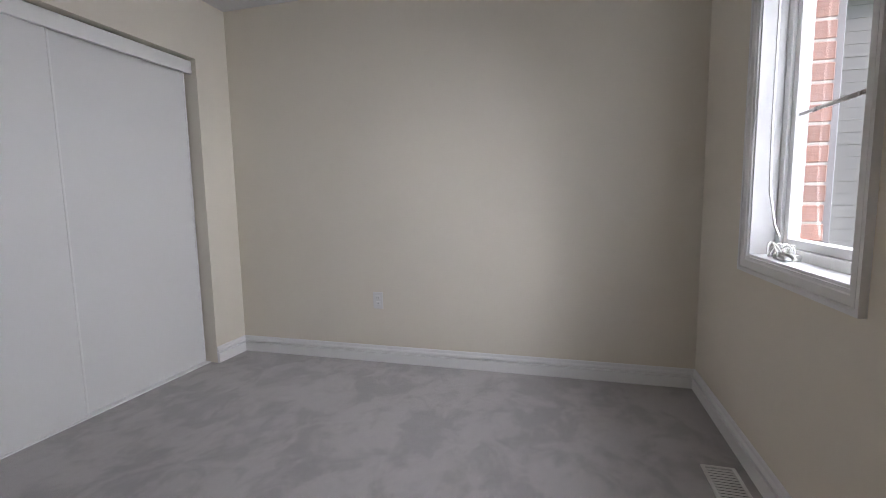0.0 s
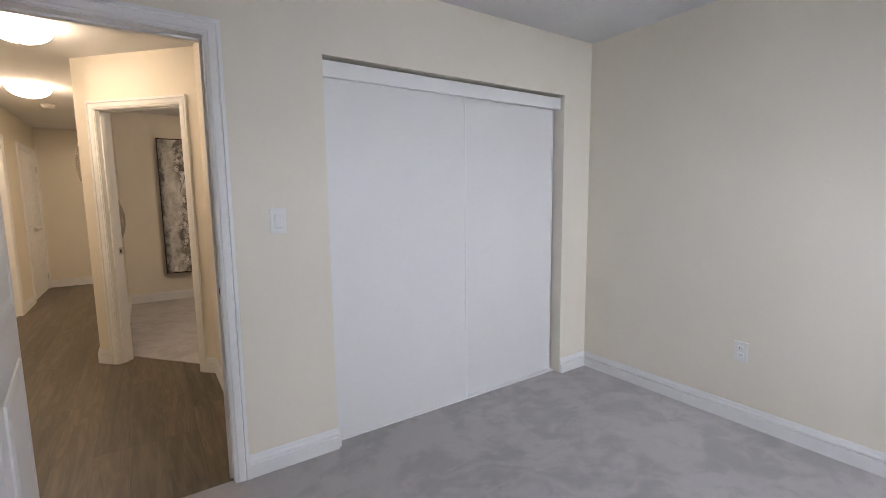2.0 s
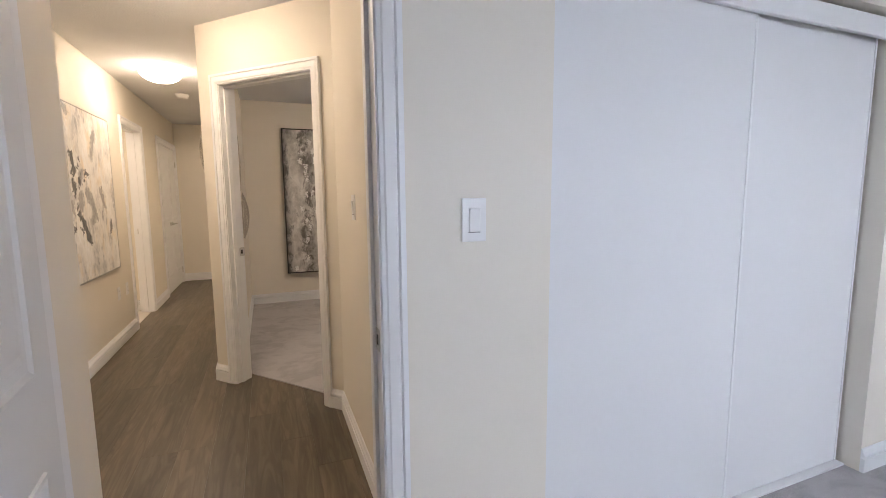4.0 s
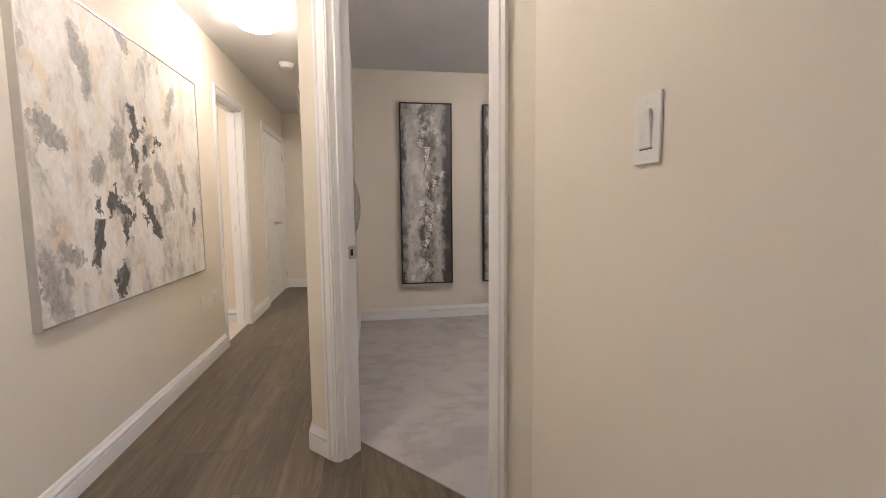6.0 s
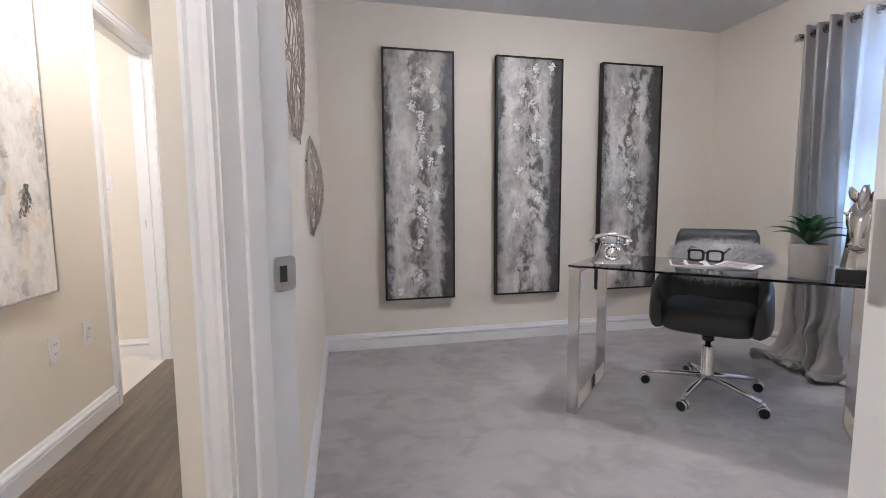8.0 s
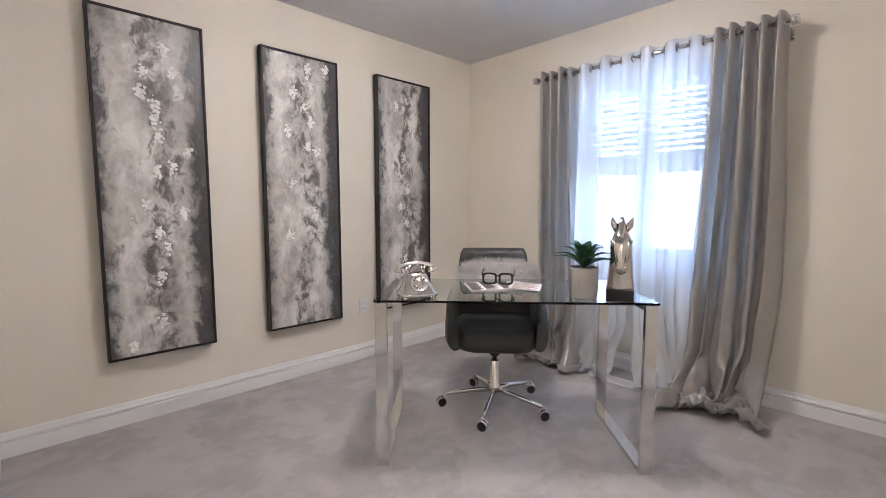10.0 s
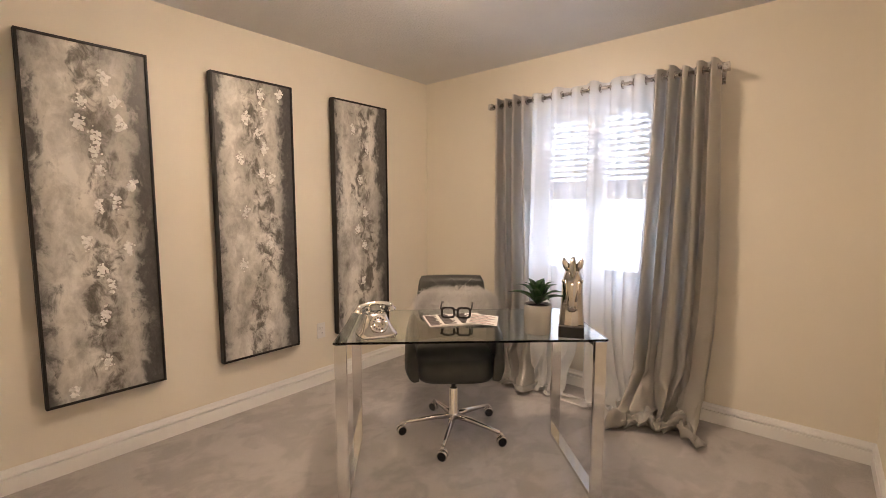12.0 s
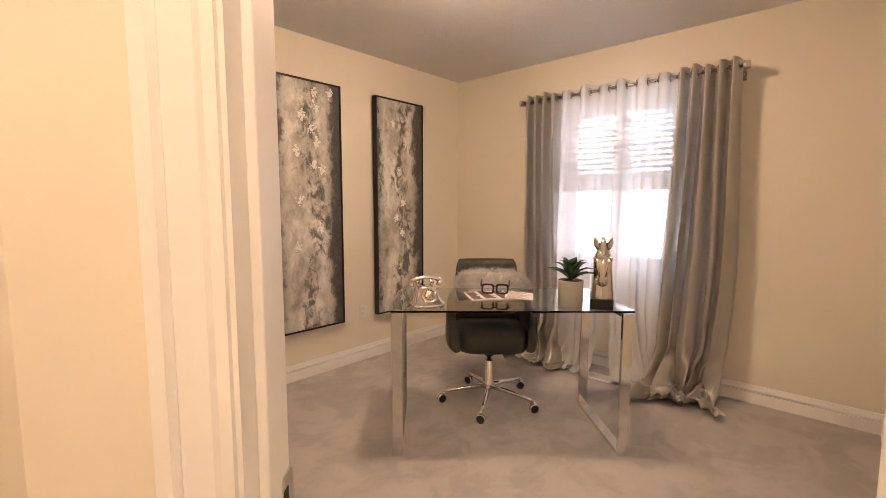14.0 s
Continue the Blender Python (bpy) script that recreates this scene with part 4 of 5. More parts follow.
def desk():
    th = thing("glass_desk", DESK, "clear glass desk on two chrome loop legs", "desk")
    z1 = DZ - 0.006
    bm = bmesh.new()
    box(bm, 0, DL, 0, DW, z1 - 0.010, z1, 0.0015, seg=1)
    part("glass_top", bm, GLASS, th, "clear tempered glass top with green edges")
    w, d = 0.052, 0.022
    zt = z1 - 0.014
    for x in (0.004, DL - 0.004 - w):
        y0, y1 = 0.004, DW - 0.004
        skew = pose(x, 0, 0, 0, 0, 2.3) @ pose(-x, 0, 0)
        for nm, bx in (("front_post", (x, x + w, y0, y0 + d, 0, zt)), ("rear_post", (x, x + w, y1 - d, y1, 0, zt)),
                       ("foot_bar", (x, x + w, y0 + d, y1 - d, 0, d)), ("top_bar", (x, x + w, y0 + d, y1 - d, zt - d, zt))):
            one_box(nm, CHROME, bx, th, 0.0015).matrix_basis = skew
        for yy in (y0 + 0.03, y1 - 0.03):
            bm = bmesh.new()
            tube(bm, [(x + w / 2, yy, zt), (x + w / 2, yy, z1 - 0.0102)], 0.012, 14)
            part("glass_pad", bm, CHROME, th).matrix_basis = skew
    return th


desk()


def on_desk(u, v, turn=0.0):
    """A pose on the glass, u along the front edge, v towards the back."""
    return DESK @ pose(u, v, DZ - 0.006, 0, 0, turn)


# ---- swivel chair ----
CH = Vector((-5.178, 1.722, 0.006))


def chair():
    th = thing("office_chair", pose(CH.x, CH.y, CH.z, 0, 0, DESK_ANG), "dark green-grey leather swivel chair behind the glass desk", "office chair")
    # local -y looks to the desk's front
    for k in range(5):
        a = radians(10 + 72 * k - DESK_ANG)
        c, s = math.cos(a), math.sin(a)
        bm = bmesh.new()
        rings = []
        for t, hw, hz, zz in ((0.02, 0.020, 0.016, 0.105), (0.12, 0.017, 0.013, 0.098), (0.22, 0.014, 0.010, 0.084), (0.295, 0.012, 0.009, 0.072)):
            rings.append([(c * t - s * hw * u, s * t + c * hw * u, zz + hz * v) for u, v in ((-1, -0.8), (-0.7, 0.6), (0, 1), (0.7, 0.6), (1, -0.8))])
        loft(bm, rings)
        arm = part("base_arm", bm, CHROME, th, "chrome star base arm")
        cx, cy = c * 0.305, s * 0.305
        tw = radians(-98.7) + 0.5 * math.sin(2.3 * k + 0.6)
        ax = Vector((math.cos(tw), math.sin(tw), 0))
        for sg in (-1, 1):
            bm = bmesh.new()
            p0 = Vector((cx, cy, 0.026)) + ax * sg * 0.006
            tube(bm, [p0, p0 + ax * sg * 0.012, p0 + ax * sg * 0.0135, p0 + ax * sg * 0.0145], 0.024, 18, radii=[0.026, 0.026, 0.021, 0.018])
            part("caster_wheel", bm, BLACK, arm, "black caster wheel")
        bm = bmesh.new()
        sd = Vector((-ax.y, ax.x, 0))
        for sg in (-1, 1):
            arc = [i * math.pi * 1.5 / 18 - math.pi / 4 for i in range(19)]
            shell = [(-0.001, 0.0275), (0.012, 0.0300), (0.018, 0.0285), (0.0195, 0.0240), (0.017, 0.0225), (0.004, 0.0262)]
            loft(bm, [[Vector((cx, cy, 0.028)) + ax * sg * (q + 0.002) + sd * (r * math.cos(g)) + Vector((0, 0, r * math.sin(g))) for q, r in shell] for g in arc])
        tube(bm, [(cx, cy, 0.05), (cx, cy, 0.072)], 0.008, 10)
        part("caster_hood", bm, CHROME, arm, "chrome caster hood")
    bm = bmesh.new()
    lathe(bm, [(0.030, 0.085), (0.034, 0.09), (0.034, 0.125), (0.027, 0.135), (0.027, 0.27), (0.022, 0.275), (0.0001, 0.275)], 24)
    part("gas_column", bm, CHROME, th, "chrome gas lift column")
    bm = bmesh.new()
    lathe(bm, [(0.014, 0.27), (0.014, 0.365)], 16)
    lathe(bm, [(0.026, 0.30), (0.030, 0.305), (0.030, 0.33)], 20)
    part("piston", bm, BLACK, th)
    bm = bmesh.new()
    box(bm, -0.09, 0.09, -0.11, 0.11, 0.355, 0.385, 0.008)
    part("tilt_plate", bm, BLACK, th)
    bm = bmesh.new()
    tube(bm, [(-0.05, 0.0, 0.365), (-0.15, -0.01, 0.36), (-0.23, -0.02, 0.335)], 0.005, 8)
    part("height_lever", bm, STEEL, th)
    # seat
    bm = bmesh.new()
    prof = [(0.80, 0.380), (0.94, 0.388), (1.0, 0.410), (1.0, 0.455), (0.985, 0.480), (0.93, 0.498), (0.80, 0.505), (0.45, 0.507), (0.02, 0.507)]
    loft(bm, [superring(0.222 * k, 0.245 * k, z, 0, -0.012, 36, 4.0) for k, z in prof])
    part("seat", bm, LEATHER, th, "padded leather seat")
    # wrap-round arms
    for sg in (-1, 1):
        bm = bmesh.new()
        rings = []
        for i in range(9):
            t = i / 8
            y = -0.232 + 0.432 * t
            x = sg * (0.236 + 0.014 * math.sin(t * math.pi) - 0.05 * max(0, 0.25 - t))
            top = 0.578 + 0.090 * t ** 0.8 - (0.026, 0.006, 0, 0, 0, 0, 0, 0, 0)[i]
            hw = 0.030 if i else 0.023
            rings.append([(x + hw * u, y, z) for u, z in ((-1.2 * sg, 0.400), (-1.0 * sg, 0.45), (-0.8 * sg, top - 0.03), (-0.45 * sg, top - 0.006), (0.05 * sg, top), (0.5 * sg, top - 0.008), (0.85 * sg, top - 0.035), (1.05 * sg, 0.49), (1.05 * sg, 0.435), (0.75 * sg, 0.404), (0.0 * sg, 0.394))])
        loft(bm, rings)
        part("armrest", bm, LEATHER, th, "curved leather armrest")
    # backrest with tilt
    bm = bmesh.new()
    rings = []
    nb = 14
    for i in range(nb + 1):
        t = i / nb
        z = 0.44 + 0.450 * t
        hw = 0.250 - 0.052 * t ** 1.3 - (0.012 if i in (0, nb) else 0)
        yy = 0.205 + 0.085 * t
        th2 = 0.032 if 0 < i < nb else 0.016
        ring = []
        for k in range(32):
            a = k * math.tau / 32
            c, s = math.cos(a), math.sin(a)
            px = hw * math.copysign(abs(c) ** 0.55, c)
            py = th2 * math.copysign(abs(s) ** 0.7, s)
            ring.append((px, yy + py - 0.05 * (abs(px) / 0.235) ** 2, z))
        rings.append(ring)
    loft(bm, rings)
    back = part("backrest", bm, LEATHER, th, "quilted leather backrest")
    for sg in (-1, 1):
        for k in range(5):
            bm = bmesh.new()
            pts = []
            for i in range(9):
                t = i / 8
                px = (-0.26 + k * 0.13 + (t - 0.5) * 0.26) * sg
                z = 0.650 + t * 0.225
                tt = (z - 0.44) / 0.450
                if abs(px) > 0.185:
                    continue
                pts.append((px, 0.205 + 0.085 * tt - 0.0325 - 0.05 * (abs(px) / 0.235) ** 2, z))
            if len(pts) > 2:
                tube(bm, pts, 0.0019, 5)
                part("stitch_line", bm, STITCH, back)
            else:
                bm.free()
    return th


chair()


def fur_cushion():
    m = pose(CH.x, CH.y, 0, 0, 0, DESK_ANG) @ pose(0.02, 0.140, 0.735, -14, 0, -4)
    th = thing("fur_cushion", m, "pale grey long-haired faux fur cushion on the chair", "cushion")
    bm = bmesh.new()
    hw, hh, hd = 0.228, 0.086, 0.060
    rings = []
    for i in range(17):
        a = -math.pi / 2 + math.pi * i / 16
        z, q = hh * math.sin(a), max(0.02, math.cos(a)) ** 0.5
        rings.append(superring(hw * (0.72 + 0.28 * q) if 0 < i < 16 else hw * 0.6, hd * q, z, 0, 0, 28, 2.4))
    loft(bm, rings)
    part("cover", bm, FUR, th)
    rnd = random.Random(5)
    bm = bmesh.new()
    for k in range(9000):
        a, b = rnd.uniform(0, math.tau), rnd.uniform(-1, 1)
        c = math.sqrt(1 - b * b)
        ca, sa = math.cos(a) * c, math.sin(a) * c
        p = Vector((hw * math.copysign(abs(ca) ** 0.75, ca), hd * math.copysign(abs(sa) ** 0.8, sa) * 1.0, hh * math.copysign(abs(b) ** 0.8, b)))
        n = Vector((ca / hw, sa / hd, b / hh)).normalized()
        l = rnd.uniform(0.03, 0.062)
        drift = Vector((rnd.gauss(0, 0.5), rnd.gauss(0, 0.3), rnd.gauss(-0.25, 0.5)))
        dr = (n + drift * 0.9).normalized()
        sd = dr.cross(Vector((rnd.random(), rnd.random(), rnd.random()))).normalized() * rnd.uniform(0.0006, 0.0012)
        mid = p + dr * l * 0.55 + Vector((0, 0, 0.002))
        tip = p + dr * l + drift * 0.012 - Vector((0, 0, l * 0.2))
        v = [bm.verts.new(q) for q in (p - sd, p + sd, mid + sd * 0.7, mid - sd * 0.7, tip)]
        bm.faces.new((v[0], v[1], v[2], v[3]))
        bm.faces.new((v[3], v[2], v[4]))
    me_ob = part("long_hair", bm, FUR, th)
    me_ob["kind"] = "stuff"
    return th


fur_cushion()


# ---- things on the desk ----
def phone():
    th = thing("rotary_phone", on_desk(0.175, 0.095, 22.0), "silver retro rotary telephone on the glass desk", "telephone")
    bm = bmesh.new()
    prof = [(0.084, 0.074, 0.008, 0.0), (0.088, 0.078, 0.014, 0.0), (0.086, 0.076, 0.022, 0.0), (0.074, 0.064, 0.034, 0.003), (0.062, 0.053, 0.056, 0.008),
            (0.053, 0.043, 0.080, 0.013), (0.048, 0.036, 0.098, 0.017), (0.044, 0.032, 0.104, 0.018), (0.002, 0.002, 0.105, 0.018)]
    loft(bm, [superring(a, b, z, 0, y, 32, 3.6) for a, b, z, y in prof])
    part("body", bm, SILVER, th, "silver glazed phone body")
    for x in (-0.062, 0.062):
        for y in (-0.052, 0.052):
            bm = bmesh.new()
            lathe(bm, [(0.010, 0.0), (0.011, 0.003), (0.010, 0.009)], 12, (x, y, 0))
            part("foot", bm, SILVER, th)
    bm = bmesh.new()
    m = pose(0, -0.044, 0.066, 62, 0, 0)
    lathe(bm, [(0.040, -0.012), (0.041, 0.004), (0.037, 0.008), (0.034, 0.005), (0.016, 0.005), (0.014, 0.009), (0.0005, 0.010)], 32)
    bmesh.ops.transform(bm, matrix=m, verts=bm.verts)
    dial = part("dial", bm, SILVER, th, "silver rotary dial")
    for k in range(10):
        a = radians(40 + 28 * k)
        bm = bmesh.new()
        lathe(bm, [(0.0042, 0.0045), (0.0042, 0.0056), (0.0004, 0.0057)], 12, (0.0255 * math.cos(a), 0.0255 * math.sin(a), 0))
        bmesh.ops.transform(bm, matrix=m, verts=bm.verts)
        part("finger_hole", bm, INK, dial)
    for x in (-0.034, 0.034):
        bm = bmesh.new()
        tube(bm, [(x, 0.018, 0.098), (x, 0.018, 0.122)], 0.008, 12, radii=[0.012, 0.007])
        for y in (-0.004, 0.040):
            tube(bm, [(x, 0.018, 0.118), (x, y, 0.120), (x, y + (y - 0.018) * 0.2, 0.136)], 0.005, 8)
        part("cradle", bm, SILVER, th)
    bm = bmesh.new()
    pts, rad = [], []
    for i in range(17):
        t = -1 + i / 8
        pts.append((0.076 * t, 0.018, 0.146 - 0.016 * t * t))
        rad.append(0.0095 + 0.004 * abs(t) ** 3)
    tube(bm, pts, 0.010, 14, radii=rad)
    for sg in (-1, 1):
        q = Vector((sg * 0.074, 0.018, 0.128))
        tube(bm, [q + Vector((-sg * 0.004, 0, 0.012)), q + Vector((sg * 0.001, 0, -0.006)), q + Vector((sg * 0.004, 0, -0.016)), q + Vector((sg * 0.005, 0, -0.020))], 0.020, 18, radii=[0.010, 0.014, 0.021, 0.019])
    part("handset", bm, SILVER, th, "curved silver handset")
    return th


phone()


def magazine(m, label, tint, seed):
    th = thing("magazine", m, label, "magazine", "open magazines")
    bm = bmesh.new()
    w, l = 0.150, 0.215
    for sg in (-1, 1):
        rings = []
        for i in range(7):
            t = i / 6
            x = sg * w * t
            z = 0.005 + 0.006 * math.sin(min(1, t * 1.6) * math.pi) * (1 - 0.5 * t)
            rings.append([(x, -l / 2, 0.0), (x, l / 2, 0.0), (x, l / 2, z), (x, -l / 2, z)])
        loft(bm, rings, smooth=False)
    part("pages", bm, PAPER, th)
    rnd = random.Random(seed)
    for k in range(72):
        bm = bmesh.new()
        x0 = (-0.142, -0.074, 0.012, 0.080)[k // 18]
        y0 = -0.098 + 0.0107 * (k % 18)
        ww = rnd.uniform(0.04, 0.062)
        hh = 0.003 if k % 3 else 0.009
        t0 = (abs(x0 + ww / 2)) / w
        z = 0.0052 + 0.006 * math.sin(min(1, t0 * 1.6) * math.pi) * (1 - 0.5 * t0)
        box(bm, x0, x0 + ww, y0, y0 + hh, z - 0.001, z + 0.0022)
        part("print_bar", bm, INK if k % 3 else tint, th)
    return th


magazine(on_desk(0.545, 0.36, 10), "open printed magazine lying on the glass", INK, 1)
th = thing("paper_sheet", on_desk(0.625, 0.345, -12) @ pose(0, 0, 0.0125), "printed page with pinkish text lying on the magazine", "paper")
bm = bmesh.new()
box(bm, -0.015, 0.135, -0.095, 0.095, 0, 0.0015, 0, pose(0, 0, 0, 0, 4, 0))
part("sheet", bm, PAPER, th)
for k in range(11):
    bm = bmesh.new()
    box(bm, 0.0, 0.122 - 0.02 * (k % 3), -0.084 + k * 0.0155, -0.079 + k * 0.0155, 0.0015, 0.0022, 0, pose(0, 0, 0, 0, 4, 0))
    part("text_bar", bm, PRINT_PINK if k % 2 else INK, th)


def spectacles():
    th = thing("eyeglasses", on_desk(0.548, 0.335, -8) @ pose(0, 0, 0.013), "thick black rimmed eyeglasses on the open magazine", "eyeglasses")
    for sg in (-1, 1):
        bm = bmesh.new()
        c = Vector((sg * 0.040, 0, 0.032))
        outer = [(c.x + 0.036 * math.copysign(abs(math.cos(a)) ** 0.5, math.cos(a)), c.z + 0.029 * math.copysign(abs(math.sin(a)) ** 0.5, math.sin(a))) for a in [i * math.tau / 28 for i in range(28)]]
        inner = [(c.x + (x - c.x) * 0.72, c.z + (z - c.z) * 0.70) for x, z in outer]
        vr = [[bm.verts.new((x, y, z)) for x, z in ring] for ring, y in ((outer, -0.004), (outer, 0.004), (inner, 0.004), (inner, -0.004))]
        for a, b in zip(vr, vr[1:] + vr[:1]):
            for k in range(28):
                bm.faces.new((a[k], a[(k + 1) % 28], b[(k + 1) % 28], b[k]))
        part("rim", bm, BLACK, th)
        bm = bmesh.new()
        tube(bm, [(sg * 0.074, 0, 0.048), (sg * 0.078, 0.010, 0.052), (sg * 0.080, 0.085, 0.066), (sg * 0.076, 0.125, 0.058)], 0.0045, 8)
        part("temple", bm, BLACK, th)
    bm = bmesh.new()
    tube(bm, [(-0.010, 0, 0.042), (0, 0, 0.047), (0.010, 0, 0.042)], 0.004, 8)
    part("bridge", bm, BLACK, th)
    return th


spectacles()


def plant():
    inv = DESK.inverted() @ Vector((-4.562, 1.572, 0))
    m = on_desk(inv.x, inv.y)
    pot = thing("plant_pot", m, "light grey cement cylinder pot on the glass desk", "plant pot")
    bm = bmesh.new()
    lathe(bm, [(0.054, 0.0), (0.060, 0.004), (0.062, 0.13), (0.061, 0.133), (0.055, 0.133), (0.054, 0.118), (0.0005, 0.118)], 40)
    part("pot", bm, CONCRETE, pot)
    th = thing("potted_plant", m @ pose(0, 0, 0.118), "small dark green spiky artificial succulent in a pot", "plant")
    bm = bmesh.new()
    lathe(bm, [(0.0535, 0.0), (0.053, 0.004), (0.0005, 0.008)], 24)
    part("soil", bm, SOIL, th)
    rnd = random.Random(3)
    for k in range(19):
        tier = k / 19
        a = k * 2.39996
        l = 0.156 - 0.042 * tier + rnd.uniform(-0.012, 0.012)
        lift = 0.20 + 1.15 * tier ** 0.9
        bm = bmesh.new()
        rows = []
        for i in range(8):
            t = i / 7
            out = l * t * math.cos(lift) * (1 + 0.1 * t)
            z = 0.012 + l * t * math.sin(lift) * (1.15 - 0.30 * t) + 0.02 * tier + 0.02 * math.sin(t * math.pi)
            wd = 0.0185 * (0.55 + 1.0 * math.sin(min(1.0, t * 1.15 + 0.12) * math.pi)) * (1 - t ** 4) * 0.8 + 0.0004
            rows.append([(out, -wd, z + wd * 0.45), (out, 0, z), (out, wd, z + wd * 0.45), (out, 0, z - 0.0022 * (1 - t))])
        loft(bm, rows)
        ob = part("leaf", bm, LEAF, th)
        ob.matrix_basis = pose(0, 0, 0, 0, 0, math.degrees(a))
    return th


plant()


def horse_bust():
    inv = DESK.inverted() @ Vector((-4.425, 1.632, 0))
    m = on_desk(inv.x, inv.y, -18)
    base = thing("statue_base", m, "square black plinth on the glass desk", "plinth")
    one_box("block", BLACK, (-0.055, 0.055, -0.055, 0.055, 0, 0.052), base, 0.003)
    bm = bmesh.new()
    # chest and neck, then the long face, cheeks, ears, forelock and mane; -y is forward
    neck = [(0.062, 0.054, 0.0, 0.002), (0.063, 0.054, 0.010, 0.002), (0.058, 0.049, 0.045, 0.006), (0.054, 0.044, 0.085, 0.012), (0.052, 0.046, 0.125, 0.018),
            (0.051, 0.048, 0.165, 0.020), (0.047, 0.044, 0.205, 0.018), (0.036, 0.034, 0.235, 0.012), (0.018, 0.020, 0.252, 0.006)]
    loft(bm, [superring(a, b, z, 0, y, 12, 2.2) for a, b, z, y in neck], smooth=False)
    head = [(0.018, 0.014, 0.256, 0.002), (0.030, 0.026, 0.240, -0.008), (0.040, 0.034, 0.218, -0.020), (0.050, 0.038, 0.192, -0.030), (0.047, 0.038, 0.165, -0.038),
            (0.034, 0.032, 0.135, -0.048), (0.027, 0.027, 0.110, -0.055), (0.030, 0.027, 0.090, -0.058), (0.028, 0.024, 0.074, -0.056), (0.014, 0.012, 0.064, -0.050)]
    loft(bm, [superring(a, b, z, 0, y, 16, 2.0) for a, b, z, y in head])
    for sg in (-1, 1):
        loft(bm, [superring(r, r * 0.5, z, sg * x, y, 8, 1.9) for r, z, x, y in ((0.012, 0.236, 0.020, 0.002), (0.019, 0.256, 0.030, 0.0), (0.016, 0.276, 0.037, -0.002), (0.002, 0.302, 0.047, -0.004))])
        loft(bm, [superring(0.009 * q, 0.008 * q, 0.200 + d, sg * 0.043, -0.046, 8, 2) for q, d in ((0.3, -0.009), (1, -0.003), (1, 0.004), (0.3, 0.009))])
        loft(bm, [superring(0.006 * q, 0.006 * q, 0.092 + d, sg * 0.018, -0.080, 8, 2) for q, d in ((0.3, -0.006), (1, -0.002), (1, 0.002), (0.3, 0.006))])
        loft(bm, [superring(0.004, 0.004, z, sg * x, y, 6, 2) for z, x, y in ((0.205, 0.032, -0.052), (0.16, 0.028, -0.068), (0.115, 0.019, -0.080))])
    loft(bm, [superring(r, r * 0.7, z, 0, y, 8, 2) for r, z, y in ((0.004, 0.205, -0.056), (0.013, 0.228, -0.044), (0.019, 0.252, -0.022), (0.016, 0.280, -0.004), (0.009, 0.302, 0.006))])
    for k in range(7):
        z = 0.272 - 0.034 * k
        y = 0.020 + 0.014 * k if k < 3 else 0.058 - 0.002 * (k - 3)
        loft(bm, [superring(0.013 * q, 0.016 * q, z + d, 0, y, 8, 2) for q, d in ((0.4, -0.030), (1, -0.015), (1.0, 0.006), (0.4, 0.016))], smooth=False)
    bmesh.ops.scale(bm, vec=(0.88, 0.92, 1.0), verts=bm.verts)
    ob = part("horse_bust", bm, BUST)
    ob.matrix_world = m @ pose(0, 0, 0.052)
    return tagged(ob, "chrome horse head bust on a black plinth", "statue")


horse_bust()


# ---- curtains and window ----
ROD_Y, ROD_Z = 2.672, 2.085
th = thing("curtain_rod", pose(0, ROD_Y, ROD_Z), "brushed nickel curtain rod with square finials", "curtain rod")
bm = bmesh.new()
tube(bm, [(-5.555, 0, 0), (-4.055, 0, 0)], 0.0125, 16)
part("rod", bm, ROD, th)
for x in (-5.572, -4.038):
    one_box("finial", ROD, (x - 0.018, x + 0.018, -0.021, 0.021, -0.021, 0.021), th, 0.003)
for x in (-5.535, -4.075):
    bm = bmesh.new()
    tube(bm, [(x, 0, -0.012), (x, 0.05, -0.018), (x, Y_WIN - ROD_Y, -0.018)], 0.007, 8)
    box(bm, x - 0.014, x + 0.014, Y_WIN - ROD_Y - 0.006, Y_WIN - ROD_Y, -0.055, 0.02, 0.002)
    part("bracket", bm, ROD, th)


def crumple(x, y, z):
    """Angular facets of creased cloth, about -0.5 to 0.5."""
    return noise.voronoi(Vector((x, y, z)))[0][0] - 0.5


